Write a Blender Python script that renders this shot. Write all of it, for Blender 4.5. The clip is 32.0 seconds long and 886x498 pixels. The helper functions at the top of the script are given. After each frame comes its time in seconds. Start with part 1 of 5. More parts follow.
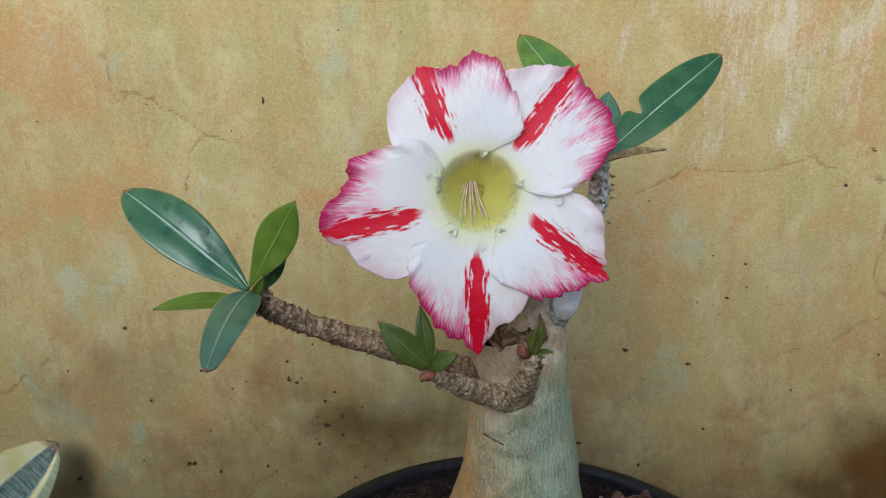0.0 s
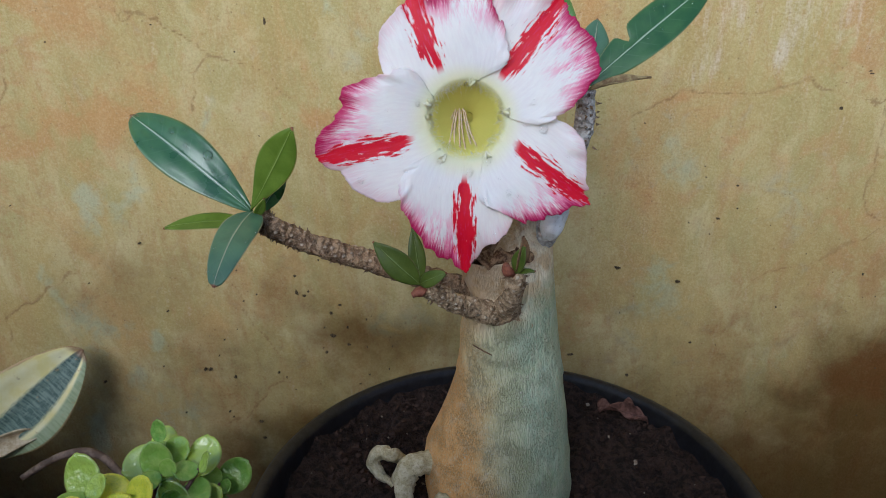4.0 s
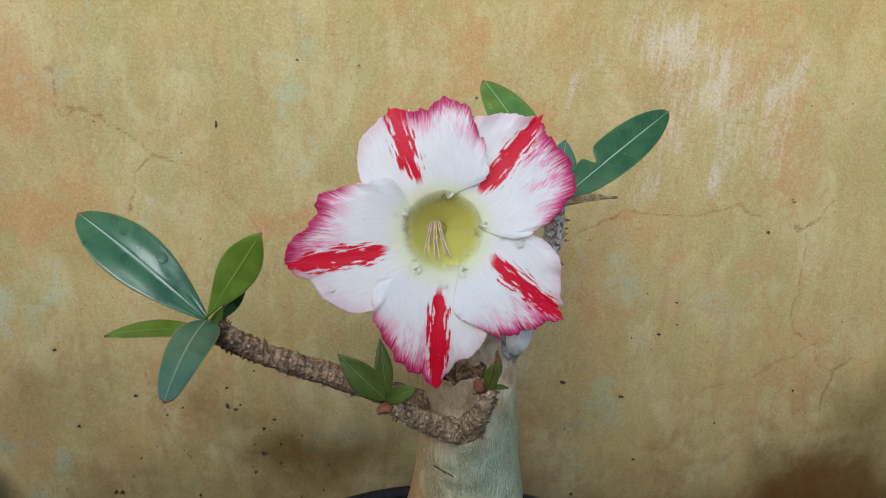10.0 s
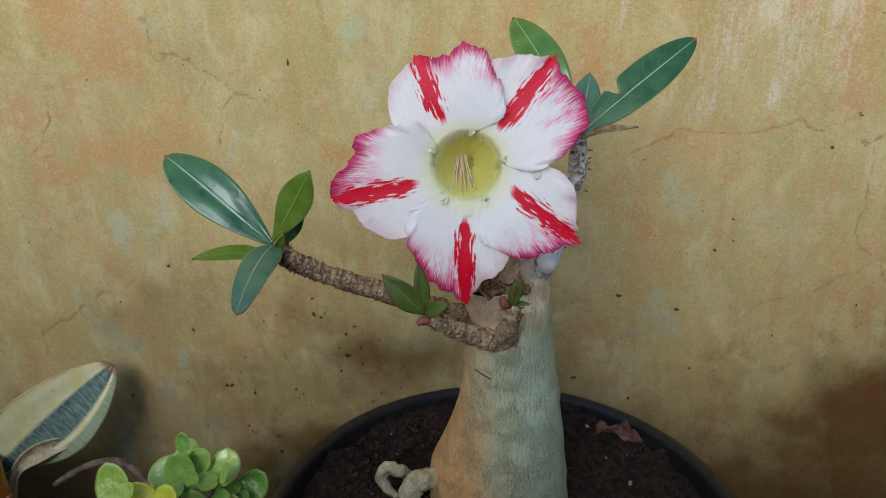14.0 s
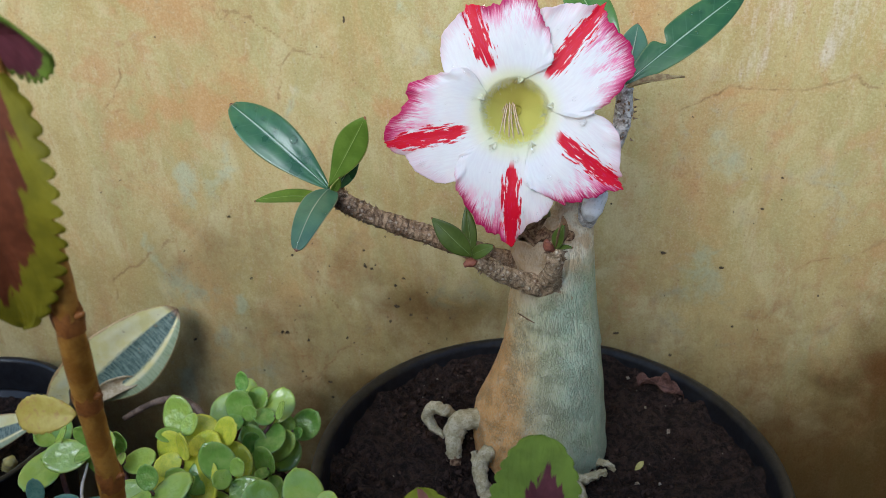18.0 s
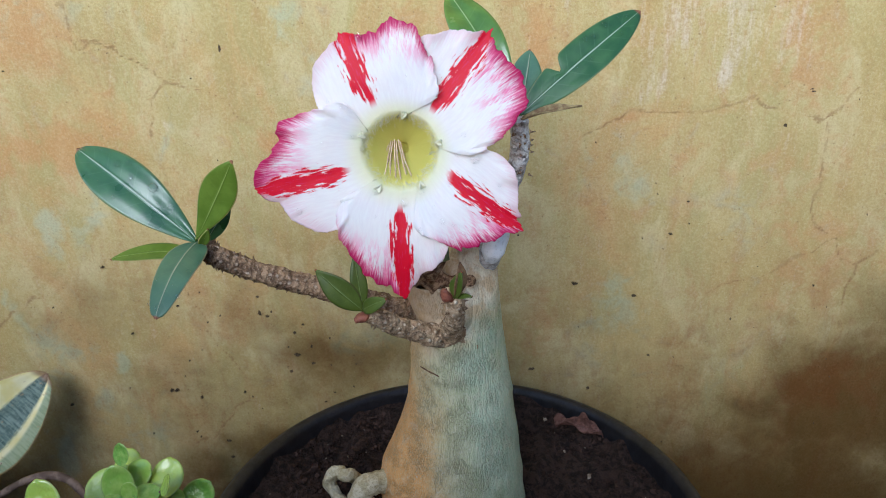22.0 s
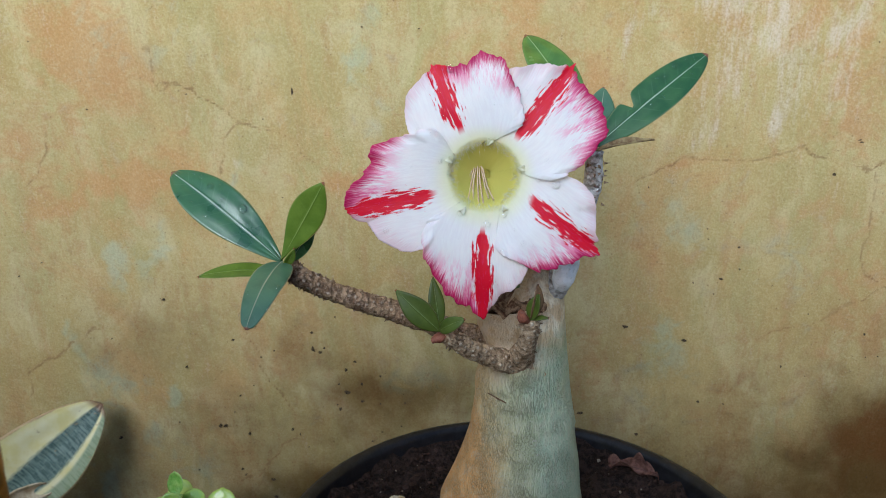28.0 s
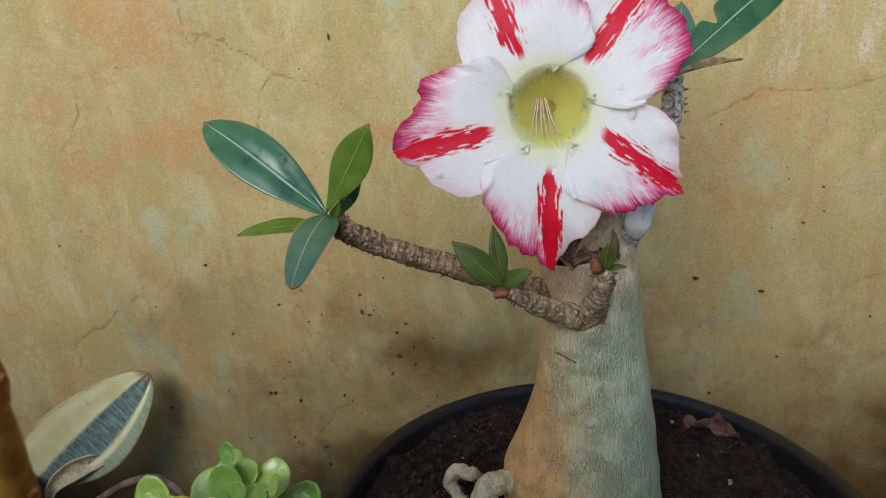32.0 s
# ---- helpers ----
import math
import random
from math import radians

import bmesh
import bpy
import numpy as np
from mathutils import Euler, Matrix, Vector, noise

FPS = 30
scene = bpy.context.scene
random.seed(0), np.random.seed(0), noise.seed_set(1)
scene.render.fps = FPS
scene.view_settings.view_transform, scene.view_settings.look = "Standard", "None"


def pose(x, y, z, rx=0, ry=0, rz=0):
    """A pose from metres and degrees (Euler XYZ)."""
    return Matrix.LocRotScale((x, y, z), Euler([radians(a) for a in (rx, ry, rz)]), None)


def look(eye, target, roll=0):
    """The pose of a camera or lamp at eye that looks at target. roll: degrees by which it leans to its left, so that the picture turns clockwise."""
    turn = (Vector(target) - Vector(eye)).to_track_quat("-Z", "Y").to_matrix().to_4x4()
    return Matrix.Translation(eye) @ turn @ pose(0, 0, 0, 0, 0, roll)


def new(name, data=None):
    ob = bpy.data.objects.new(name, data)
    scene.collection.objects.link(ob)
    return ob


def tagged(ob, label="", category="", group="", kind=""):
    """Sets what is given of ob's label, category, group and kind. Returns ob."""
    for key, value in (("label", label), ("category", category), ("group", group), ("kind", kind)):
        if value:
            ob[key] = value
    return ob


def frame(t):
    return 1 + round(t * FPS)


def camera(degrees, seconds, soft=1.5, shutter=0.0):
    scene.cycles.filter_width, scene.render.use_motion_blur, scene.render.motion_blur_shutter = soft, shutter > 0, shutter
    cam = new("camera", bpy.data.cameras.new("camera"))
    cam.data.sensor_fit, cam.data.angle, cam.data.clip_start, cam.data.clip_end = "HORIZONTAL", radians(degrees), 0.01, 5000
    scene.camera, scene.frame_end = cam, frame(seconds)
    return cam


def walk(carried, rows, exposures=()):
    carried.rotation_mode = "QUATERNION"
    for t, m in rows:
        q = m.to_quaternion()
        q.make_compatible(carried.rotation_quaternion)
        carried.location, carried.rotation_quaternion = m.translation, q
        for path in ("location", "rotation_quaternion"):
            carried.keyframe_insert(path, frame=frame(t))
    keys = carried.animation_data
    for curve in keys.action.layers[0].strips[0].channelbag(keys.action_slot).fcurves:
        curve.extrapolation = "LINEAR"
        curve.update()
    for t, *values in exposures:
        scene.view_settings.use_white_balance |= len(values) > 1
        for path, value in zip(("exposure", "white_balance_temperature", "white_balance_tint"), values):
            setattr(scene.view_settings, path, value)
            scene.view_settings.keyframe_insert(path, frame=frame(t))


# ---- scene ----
cam = camera(64.31, 32.0, 0.5)
PATH = [
    (0, (0.01795, 0.01031, 0.41688), (0.00871, 0.29908, 0.33608), -0.67),
    (0.5, (0.02806, -0.00448, 0.40837), (-0.00444, 0.26951, 0.29058), -0.45),
    (1, (0.03546, -0.00073, 0.41709), (0.00201, 0.25621, 0.26589), -2.98),
    (1.5, (0.04462, 0.01561, 0.42430), (0.01889, 0.26456, 0.25888), -5.70),
    (2, (0.04318, 0.01131, 0.45057), (0.01899, 0.27023, 0.30098), -9.83),
    (2.5, (0.03962, 0.00452, 0.45536), (0.01807, 0.28424, 0.34910), -9.30),
    (3, (0.03672, -0.00079, 0.44845), (0.01249, 0.28049, 0.34699), -6.80),
    (3.5, (0.02930, -0.00112, 0.43074), (0.00924, 0.27784, 0.32222), -2.34),
    (5.5, (0.01386, 0.00798, 0.41752), (0.00169, 0.28195, 0.29589), 0.61),
    (6, (0.00407, -0.00070, 0.42185), (-0.01091, 0.27357, 0.30120), 1.52),
    (6.5, (0.00741, -0.00148, 0.41824), (-0.00320, 0.26981, 0.29060), 1.58),
    (7, (0.00458, -0.00155, 0.41980), (-0.00151, 0.27385, 0.30098), 1.38),
    (7.5, (0.01330, 0.00771, 0.41826), (0.02307, 0.29173, 0.32217), 2.37),
    (8, (0.00832, 0.00692, 0.41967), (0.02747, 0.29502, 0.33824), 2.61),
    (8.5, (0.00429, 0.00857, 0.41619), (0.02745, 0.29870, 0.34349), 3.52),
    (9, (0.00562, 0.00874, 0.41458), (0.03179, 0.29910, 0.34384), 4.18),
    (9.5, (0.00679, 0.00784, 0.41416), (0.03310, 0.29805, 0.34285), 4.32),
    (10, (0.00722, 0.00594, 0.42200), (0.02977, 0.29656, 0.35109), 2.97),
    (10.5, (0.00527, 0.00423, 0.42173), (0.02972, 0.29393, 0.34772), 3.42),
    (11, (0.01171, -0.00091, 0.41929), (0.03273, 0.28420, 0.32834), 4.35),
    (11.5, (0.00617, -0.00149, 0.42334), (0.02327, 0.28181, 0.32614), 2.96),
    (12, (0.00274, -0.00069, 0.42015), (0.02396, 0.28154, 0.32067), 3.55),
    (12.5, (0.01359, -0.01077, 0.43241), (0.02506, 0.27137, 0.33110), 0.33),
    (13, (0.02054, -0.01589, 0.43567), (0.00080, 0.26372, 0.32878), -0.31),
    (13.5, (0.02869, -0.01388, 0.43624), (0.00448, 0.26348, 0.32448), -0.64),
    (15.5, (0.03464, -0.02220, 0.43386), (0.01133, 0.26089, 0.33732), -1.26),
    (16, (0.03529, -0.02306, 0.43673), (0.01104, 0.25962, 0.33923), -1.63),
    (16.5, (0.03152, -0.02248, 0.43409), (0.00811, 0.25838, 0.33128), -1.12),
    (17, (0.03703, -0.02035, 0.42857), (0.01230, 0.25712, 0.31722), -0.58),
    (17.5, (0.03395, -0.03036, 0.43345), (-0.00459, 0.24331, 0.31676), -1.25),
    (18, (0.03355, -0.02889, 0.43105), (-0.01029, 0.24267, 0.31131), -1.22),
    (18.5, (0.02725, -0.02803, 0.42983), (-0.01386, 0.24318, 0.30836), -1.09),
    (19, (0.02737, -0.02482, 0.42604), (-0.00338, 0.24730, 0.30355), 0.09),
    (19.5, (0.03071, -0.02264, 0.42366), (0.00569, 0.24993, 0.30087), 0.91),
    (20, (0.03000, -0.02211, 0.42372), (0.00793, 0.25106, 0.30169), 0.95),
    (20.5, (0.03337, -0.02349, 0.42507), (0.00962, 0.24963, 0.30324), 0.59),
    (21, (0.03386, -0.01871, 0.42987), (0.01174, 0.25544, 0.31005), -1.14),
    (21.5, (0.03183, -0.01359, 0.43329), (0.01398, 0.26125, 0.31436), -1.59),
    (22, (0.04096, -0.00167, 0.43054), (0.02980, 0.27600, 0.31752), -1.43),
    (22.5, (0.03904, -0.01524, 0.42867), (0.02777, 0.26549, 0.32347), 1.39),
    (23, (0.03293, -0.02162, 0.41580), (0.00852, 0.25852, 0.31127), 2.07),
    (23.5, (0.02321, -0.02345, 0.41797), (-0.00502, 0.25542, 0.31105), 0.92),
    (24, (0.01976, -0.02732, 0.41800), (-0.00907, 0.25017, 0.30769), 1.00),
    (24.5, (0.02143, -0.02638, 0.41636), (-0.00545, 0.25066, 0.30444), 1.54),
    (26.5, (0.01720, -0.02818, 0.42070), (-0.01314, 0.24846, 0.30869), 0.42),
    (27, (0.02261, -0.02037, 0.42129), (-0.00002, 0.25966, 0.31608), 0.71),
    (27.5, (0.02344, -0.01321, 0.42129), (0.00952, 0.27098, 0.32619), -0.13),
    (28, (0.02138, -0.01535, 0.42042), (0.00431, 0.27169, 0.33490), -0.43),
    (28.5, (0.02563, -0.01181, 0.42094), (0.00877, 0.27469, 0.33355), -0.72),
    (29, (0.02415, -0.01455, 0.42569), (0.00494, 0.27102, 0.33580), -1.70),
    (29.5, (0.01030, -0.01193, 0.42556), (-0.00738, 0.27367, 0.33544), -1.95),
    (30, (0.01371, -0.00667, 0.42398), (0.00490, 0.28045, 0.33745), -1.57),
    (30.5, (0.02151, 0.00127, 0.42045), (0.01574, 0.28705, 0.32937), -1.23),
    (31, (0.02368, -0.00357, 0.42281), (0.01420, 0.28136, 0.32942), -1.54),
    (31.5, (0.01836, -0.01047, 0.42311), (0.00021, 0.27317, 0.32712), -2.24),
    (32, (0.01422, 0.00397, 0.40930), (-0.02025, 0.28492, 0.30992), -3.52),
]
walk(cam, [(t, look(eye, target, roll)) for t, eye, target, roll in PATH], [(0, 0.47, 5700, 6), (0.5, 0.55, 5850, 6), (1, 0.92, 5450, 4), (1.6, 1.24, 4950, 4), (2.1, 1.1, 4950, 14), (2.6, 0.54, 5200, 8), (3.2, 0.39, 5550, 9), (5.5, 0.61, 5600, 6), (7, 0.79, 5480, 6), (8, 0.44, 5500, 6), (9, 0.4, 5650, 6), (10, 0.42, 5750, 6), (12, 0.38, 5800, 6), (13.5, 0.31, 5750, 6), (17, 0.56, 5600, 6), (18, 0.68, 5520, 6), (19, 0.73, 5450, 6), (21, 0.68, 5450, 7), (22, 0.77, 5450, 9), (23, 0.66, 5500, 7), (24.5, 0.68, 5500, 6), (27, 0.62, 5250, 10), (28, 0.56, 5480, 6), (30, 0.47, 5720, 6), (32, 0.47, 5900, 6)])
cam.data.dof.use_dof, cam.data.dof.focus_distance, cam.data.dof.aperture_fstop = True, 0.245, 22.0

# ---- world, sun and exposure ----
world = bpy.data.worlds.new("sky")
world.use_nodes = True
scene.world = world
SUN_UP, SUN_TURN = radians(30), radians(196)
sky = world.node_tree.nodes.new("ShaderNodeTexSky")
sky.sky_type, sky.sun_disc = "NISHITA", False
sky.sun_elevation, sky.sun_rotation = SUN_UP, SUN_TURN
back = world.node_tree.nodes["Background"]
world.node_tree.links.new(sky.outputs[0], back.inputs[0])
back.inputs[1].default_value = 0.13
sun = new("sun", bpy.data.lights.new("sun", "SUN"))
sun.data.energy, sun.data.angle, sun.data.color = 1.42, radians(38), (1.0, 0.98, 0.95)
sun.matrix_world = look((-0.25, -0.87, 0.52), (0, 0, 0))

# ---- node helpers ----


class Graph:
    """A short way to write node materials."""

    def __init__(self, name, rough=0.6, spec=0.5):
        self.m = bpy.data.materials.new(name)
        self.m.use_nodes = True
        self.t = self.m.node_tree
        self.b = self.t.nodes["Principled BSDF"]
        self.b.inputs["Roughness"].default_value = rough
        self.b.inputs["Specular IOR Level"].default_value = spec

    def put(self, socket, v):
        if isinstance(v, bpy.types.NodeSocket):
            self.t.links.new(v, socket)
        elif isinstance(v, tuple) and len(v) == 3 and socket.type == "RGBA":
            socket.default_value = (*v, 1)
        else:
            socket.default_value = v

    def set(self, **kw):
        for k, v in kw.items():
            self.put(self.b.inputs[k.replace("_", " ")], v)

    def node(self, kind, **kw):
        n = self.t.nodes.new(kind)
        for k, v in kw.items():
            if k == "operation":
                n.operation = v
            elif k == "data_type":
                n.data_type = v
            elif k == "interpolation_type":
                n.interpolation_type = v
            elif k == "attribute_name":
                n.attribute_name = v
            elif k == "feature":
                n.feature = v
        return n

    def attr(self, name):
        n = self.node("ShaderNodeAttribute", attribute_name=name)
        s = self.node("ShaderNodeSeparateXYZ")
        self.t.links.new(n.outputs["Vector"], s.inputs[0])
        return s.outputs[0], s.outputs[1], s.outputs[2]

    def pos(self):
        return self.node("ShaderNodeTexCoord").outputs["Object"]

    def split(self, v):
        s = self.node("ShaderNodeSeparateXYZ")
        self.t.links.new(v, s.inputs[0])
        return s.outputs

    def join(self, x, y, z):
        n = self.node("ShaderNodeCombineXYZ")
        for i, v in enumerate((x, y, z)):
            self.put(n.inputs[i], v)
        return n.outputs[0]

    def stretch(self, v, sx, sy, sz):
        n = self.node("ShaderNodeVectorMath", operation="MULTIPLY")
        self.put(n.inputs[0], v)
        n.inputs[1].default_value = (sx, sy, sz)
        return n.outputs[0]

    def noise(self, v, scale=1.0, detail=3.0, rough=0.55, warp=0.0):
        n = self.node("ShaderNodeTexNoise")
        self.put(n.inputs["Vector"], v)
        n.inputs["Scale"].default_value, n.inputs["Detail"].default_value = scale, detail
        n.inputs["Roughness"].default_value, n.inputs["Distortion"].default_value = rough, warp
        return n.outputs[0]

    def cells(self, v, scale=1.0, feature="F1"):
        n = self.node("ShaderNodeTexVoronoi", feature=feature)
        self.put(n.inputs["Vector"], v)
        n.inputs["Scale"].default_value = scale
        return n.outputs["Distance"]

    def op(self, kind, a, b=0.0):
        n = self.node("ShaderNodeMath", operation=kind)
        self.put(n.inputs[0], a)
        self.put(n.inputs[1], b)
        return n.outputs[0]

    def ease(self, v, a, b, c=0.0, d=1.0):
        n = self.node("ShaderNodeMapRange", interpolation_type="SMOOTHSTEP")
        for i, x in enumerate((v, a, b, c, d)):
            self.put(n.inputs[i], x)
        return n.outputs[0]

    def mix(self, f, a, b):
        n = self.node("ShaderNodeMix", data_type="RGBA")
        self.put(n.inputs[0], f)
        self.put(n.inputs[6], a)
        self.put(n.inputs[7], b)
        return n.outputs[2]

    def rnd(self):
        return self.node("ShaderNodeObjectInfo").outputs["Random"]

    def bump(self, h, strength=0.3, dist=0.001):
        n = self.node("ShaderNodeBump")
        n.inputs["Strength"].default_value, n.inputs["Distance"].default_value = strength, dist
        self.put(n.inputs["Height"], h)
        self.put(self.b.inputs["Normal"], n.outputs[0])


def thin(g, colour, share):
    """Lets light through a thin sheet."""
    tr = g.node("ShaderNodeBsdfTranslucent")
    g.put(tr.inputs[0], colour)
    mx = g.node("ShaderNodeMixShader")
    mx.inputs[0].default_value = share
    g.t.links.new(g.b.outputs[0], mx.inputs[1])
    g.t.links.new(tr.outputs[0], mx.inputs[2])
    g.t.links.new(mx.outputs[0], g.t.nodes["Material Output"].inputs[0])


# ---- shape helpers ----
GROUND, BRICK_TOP = 0.0, 0.058
WALL_Y = 0.3185


def value_noise(x, y, scale, seed):
    """Smooth noise between -1 and 1 on arrays."""
    x, y = np.asarray(x, float) / scale, np.asarray(y, float) / scale
    i, j = np.floor(x).astype(int), np.floor(y).astype(int)
    table = np.random.RandomState(seed).rand(256, 256) * 2 - 1
    u, v = x - i, y - j
    u, v = u * u * (3 - 2 * u), v * v * (3 - 2 * v)
    pick = lambda a, b: table[a % 256, b % 256]
    return (pick(i, j) * (1 - u) + pick(i + 1, j) * u) * (1 - v) + (pick(i, j + 1) * (1 - u) + pick(i + 1, j + 1) * u) * v


def fbm(x, y, scale, seed, octaves=4):
    return sum(value_noise(x, y, scale / 2**k, seed + k) / 2**k for k in range(octaves))


def glide(points, n):
    """n places on a smooth curve through the points, evenly spaced by index."""
    p = np.array(points, float)
    p = np.vstack([2 * p[0] - p[1], p, 2 * p[-1] - p[-2]])
    t = np.linspace(0, len(p) - 3 - 1e-9, n)
    i = t.astype(int)
    f = (t - i)[:, None]
    a, b, c, d = p[i], p[i + 1], p[i + 2], p[i + 3]
    return 0.5 * (2 * b + (c - a) * f + (2 * a - 5 * b + 4 * c - d) * f**2 + (3 * b - a - 3 * c + d) * f**3)


def root_at(name, place, label, category, group="", kind=""):
    ob = new(name)
    ob.location = place
    ob.empty_display_size = 0.01
    return tagged(ob, label, category, group, kind)


def solid(name, verts, faces, material, parent=None, label="", smooth=True, marks=None, at=(0, 0, 0)):
    """One mesh object out of places in the world; marks is a vector a vertex, for its material."""
    me = bpy.data.meshes.new(name)
    verts = np.asarray(verts, float).reshape(-1, 3) - np.asarray(at, float)
    me.from_pydata(verts.tolist(), [], [list(map(int, f)) for f in faces])
    me.materials.append(material)
    if marks is not None:
        a = me.attributes.new("marks", "FLOAT_VECTOR", "POINT")
        a.data.foreach_set("vector", np.asarray(marks, np.float32).ravel())
    me.polygons.foreach_set("use_smooth", [smooth] * len(me.polygons))
    me.update()
    ob = new(name, me)
    ob.parent = parent
    if label:
        ob["label"] = label
    return ob


def grid_faces(n, m, wrap=False, off=0, flip=False):
    out = []
    for i in range(n - 1):
        for j in range(m if wrap else m - 1):
            k = (j + 1) % m
            f = [off + i * m + j, off + i * m + k, off + (i + 1) * m + k, off + (i + 1) * m + j]
            out.append(f[::-1] if flip else f)
    return out


def slab(p, thick, marks=None):
    """A grid of places p (n, m, 3) made into a closed sheet of that thickness."""
    n, m = p.shape[:2]
    du, dv = np.gradient(p, axis=0), np.gradient(p, axis=1)
    nor = np.cross(du, dv)
    nor /= np.linalg.norm(nor, axis=2, keepdims=True) + 1e-12
    half = thick / 2 * nor if np.isscalar(thick) else thick[..., None] / 2 * nor
    verts = np.concatenate([(p + half).reshape(-1, 3), (p - half).reshape(-1, 3)])
    k = n * m
    faces = grid_faces(n, m) + grid_faces(n, m, off=k, flip=True)
    ring = [j for j in range(m)] + [i * m + m - 1 for i in range(1, n)] + [(n - 1) * m + j for j in range(m - 2, -1, -1)] + [i * m for i in range(n - 2, 0, -1)]
    for a, b in zip(ring, ring[1:] + ring[:1]):
        faces.append([b, a, a + k, b + k])
    if marks is not None:
        marks = np.concatenate([marks.reshape(-1, 3)] * 2)
    return verts, faces, marks


def tube(points, radii, n=40, sides=14, lump=0.0, lump_size=0.003, rings=0.0, ring_gap=0.0015, seed=1, cap=True):
    """A bent round body along a curve, with radii at its points, uneven by lump and ringed like a scarred stem."""
    c = glide(points, n)
    r = glide(np.c_[radii, radii, radii], n)[:, 0]
    t = np.gradient(c, axis=0)
    t /= np.linalg.norm(t, axis=1, keepdims=True)
    u = np.cross(t[0], (0.3, 0.2, 1.0) if abs(t[0][2]) < 0.9 else (1.0, 0.1, 0.0))
    verts, marks = [], []
    run = np.r_[0, np.cumsum(np.linalg.norm(np.diff(c, axis=0), axis=1))]
    ang = np.linspace(0, 2 * np.pi, sides, endpoint=False)
    for i in range(n):
        u = u - t[i] * (u @ t[i])
        u /= np.linalg.norm(u)
        w = np.cross(t[i], u)
        k = r[i] + lump * fbm(np.cos(ang) * 0.01 + seed, run[i] + np.sin(ang) * 0.01, lump_size, seed, 2)
        k = k + rings * (np.abs(((run[i] + 0.0006 * np.sin(ang * 2 + seed)) / ring_gap) % 1 - 0.5) - 0.25) * 2
        k = np.maximum(k, 0.0002)
        verts.append(c[i] + k[:, None] * (np.cos(ang)[:, None] * u + np.sin(ang)[:, None] * w))
        marks.append(np.c_[ang / 6.2832, np.full(sides, run[i]), np.full(sides, i / (n - 1))])
    verts, marks = np.concatenate(verts), np.concatenate(marks)
    faces = grid_faces(n, sides, wrap=True, flip=True)
    if cap:
        a = len(verts)
        verts = np.vstack([verts, c[0] - t[0] * r[0] * 0.3, c[-1] + t[-1] * r[-1] * 0.3])
        marks = np.vstack([marks, marks[0], marks[-1]])
        for j in range(sides):
            k = (j + 1) % sides
            faces.append([a, j, k])
            faces.append([a + 1, (n - 1) * sides + k, (n - 1) * sides + j])
    return verts, faces, marks


def blade(base, tip, normal, width, n=26, m=15, wide=0.45, sharp=1.0, fold=0.12, curl=0.0, wave=0.0, serrate=0.0, teeth=14, bite=None, thick=0.0007, seed=1, twist=0.0):
    """A leaf from base to tip: width at its widest, which lies at the share wide of its length; fold along the midrib, curl along its length."""
    base, tip, normal = (np.array(v, float) for v in (base, tip, normal))
    ax = tip - base
    length = np.linalg.norm(ax)
    ax /= length
    side = np.cross(ax, normal)
    side /= np.linalg.norm(side)
    up = np.cross(side, ax)
    s = np.linspace(0.0, 1, n)
    e = np.log(0.5) / np.log(wide)
    w = np.sin(np.pi * np.clip(s, 0, 1) ** e) ** sharp * (1 - 0.15 * s) + 0.02
    t = np.linspace(-1, 1, m)
    S, T = np.meshgrid(s, t, indexing="ij")
    W = w[:, None] * np.ones_like(T)
    if serrate:
        saw = np.abs(np.sin(np.pi * s * teeth))
        W = W * (1 - serrate * (1 - saw[:, None] ** 0.6) * np.abs(T) ** 4)
    if bite:
        W = W * np.where(T * bite[2] > 0, 1 - bite[3] * np.exp(-(((S - bite[0]) / bite[1]) ** 2)), 1)
    lat = T * W * width / 2
    h = fold * np.abs(lat) ** 1.2 * (width / 2) ** -0.2 + curl * length * (S - S * S) * 4
    h = h + wave * width * np.sin(S * 9 + seed + T * 1.5) * T**2 + 0.012 * width * fbm(S * 3, T * 1.5, 0.7, seed, 2)
    a = twist * S
    p = base + S[..., None] * length * ax + (lat * np.cos(a) - h * np.sin(a))[..., None] * side + (h * np.cos(a) + lat * np.sin(a))[..., None] * up
    taper = thick * np.sqrt(np.clip(1.02 - T**2, 0.05, 1))
    return slab(p[:, ::-1], taper, np.dstack([T, S, W])[:, ::-1])


# ---- materials ----


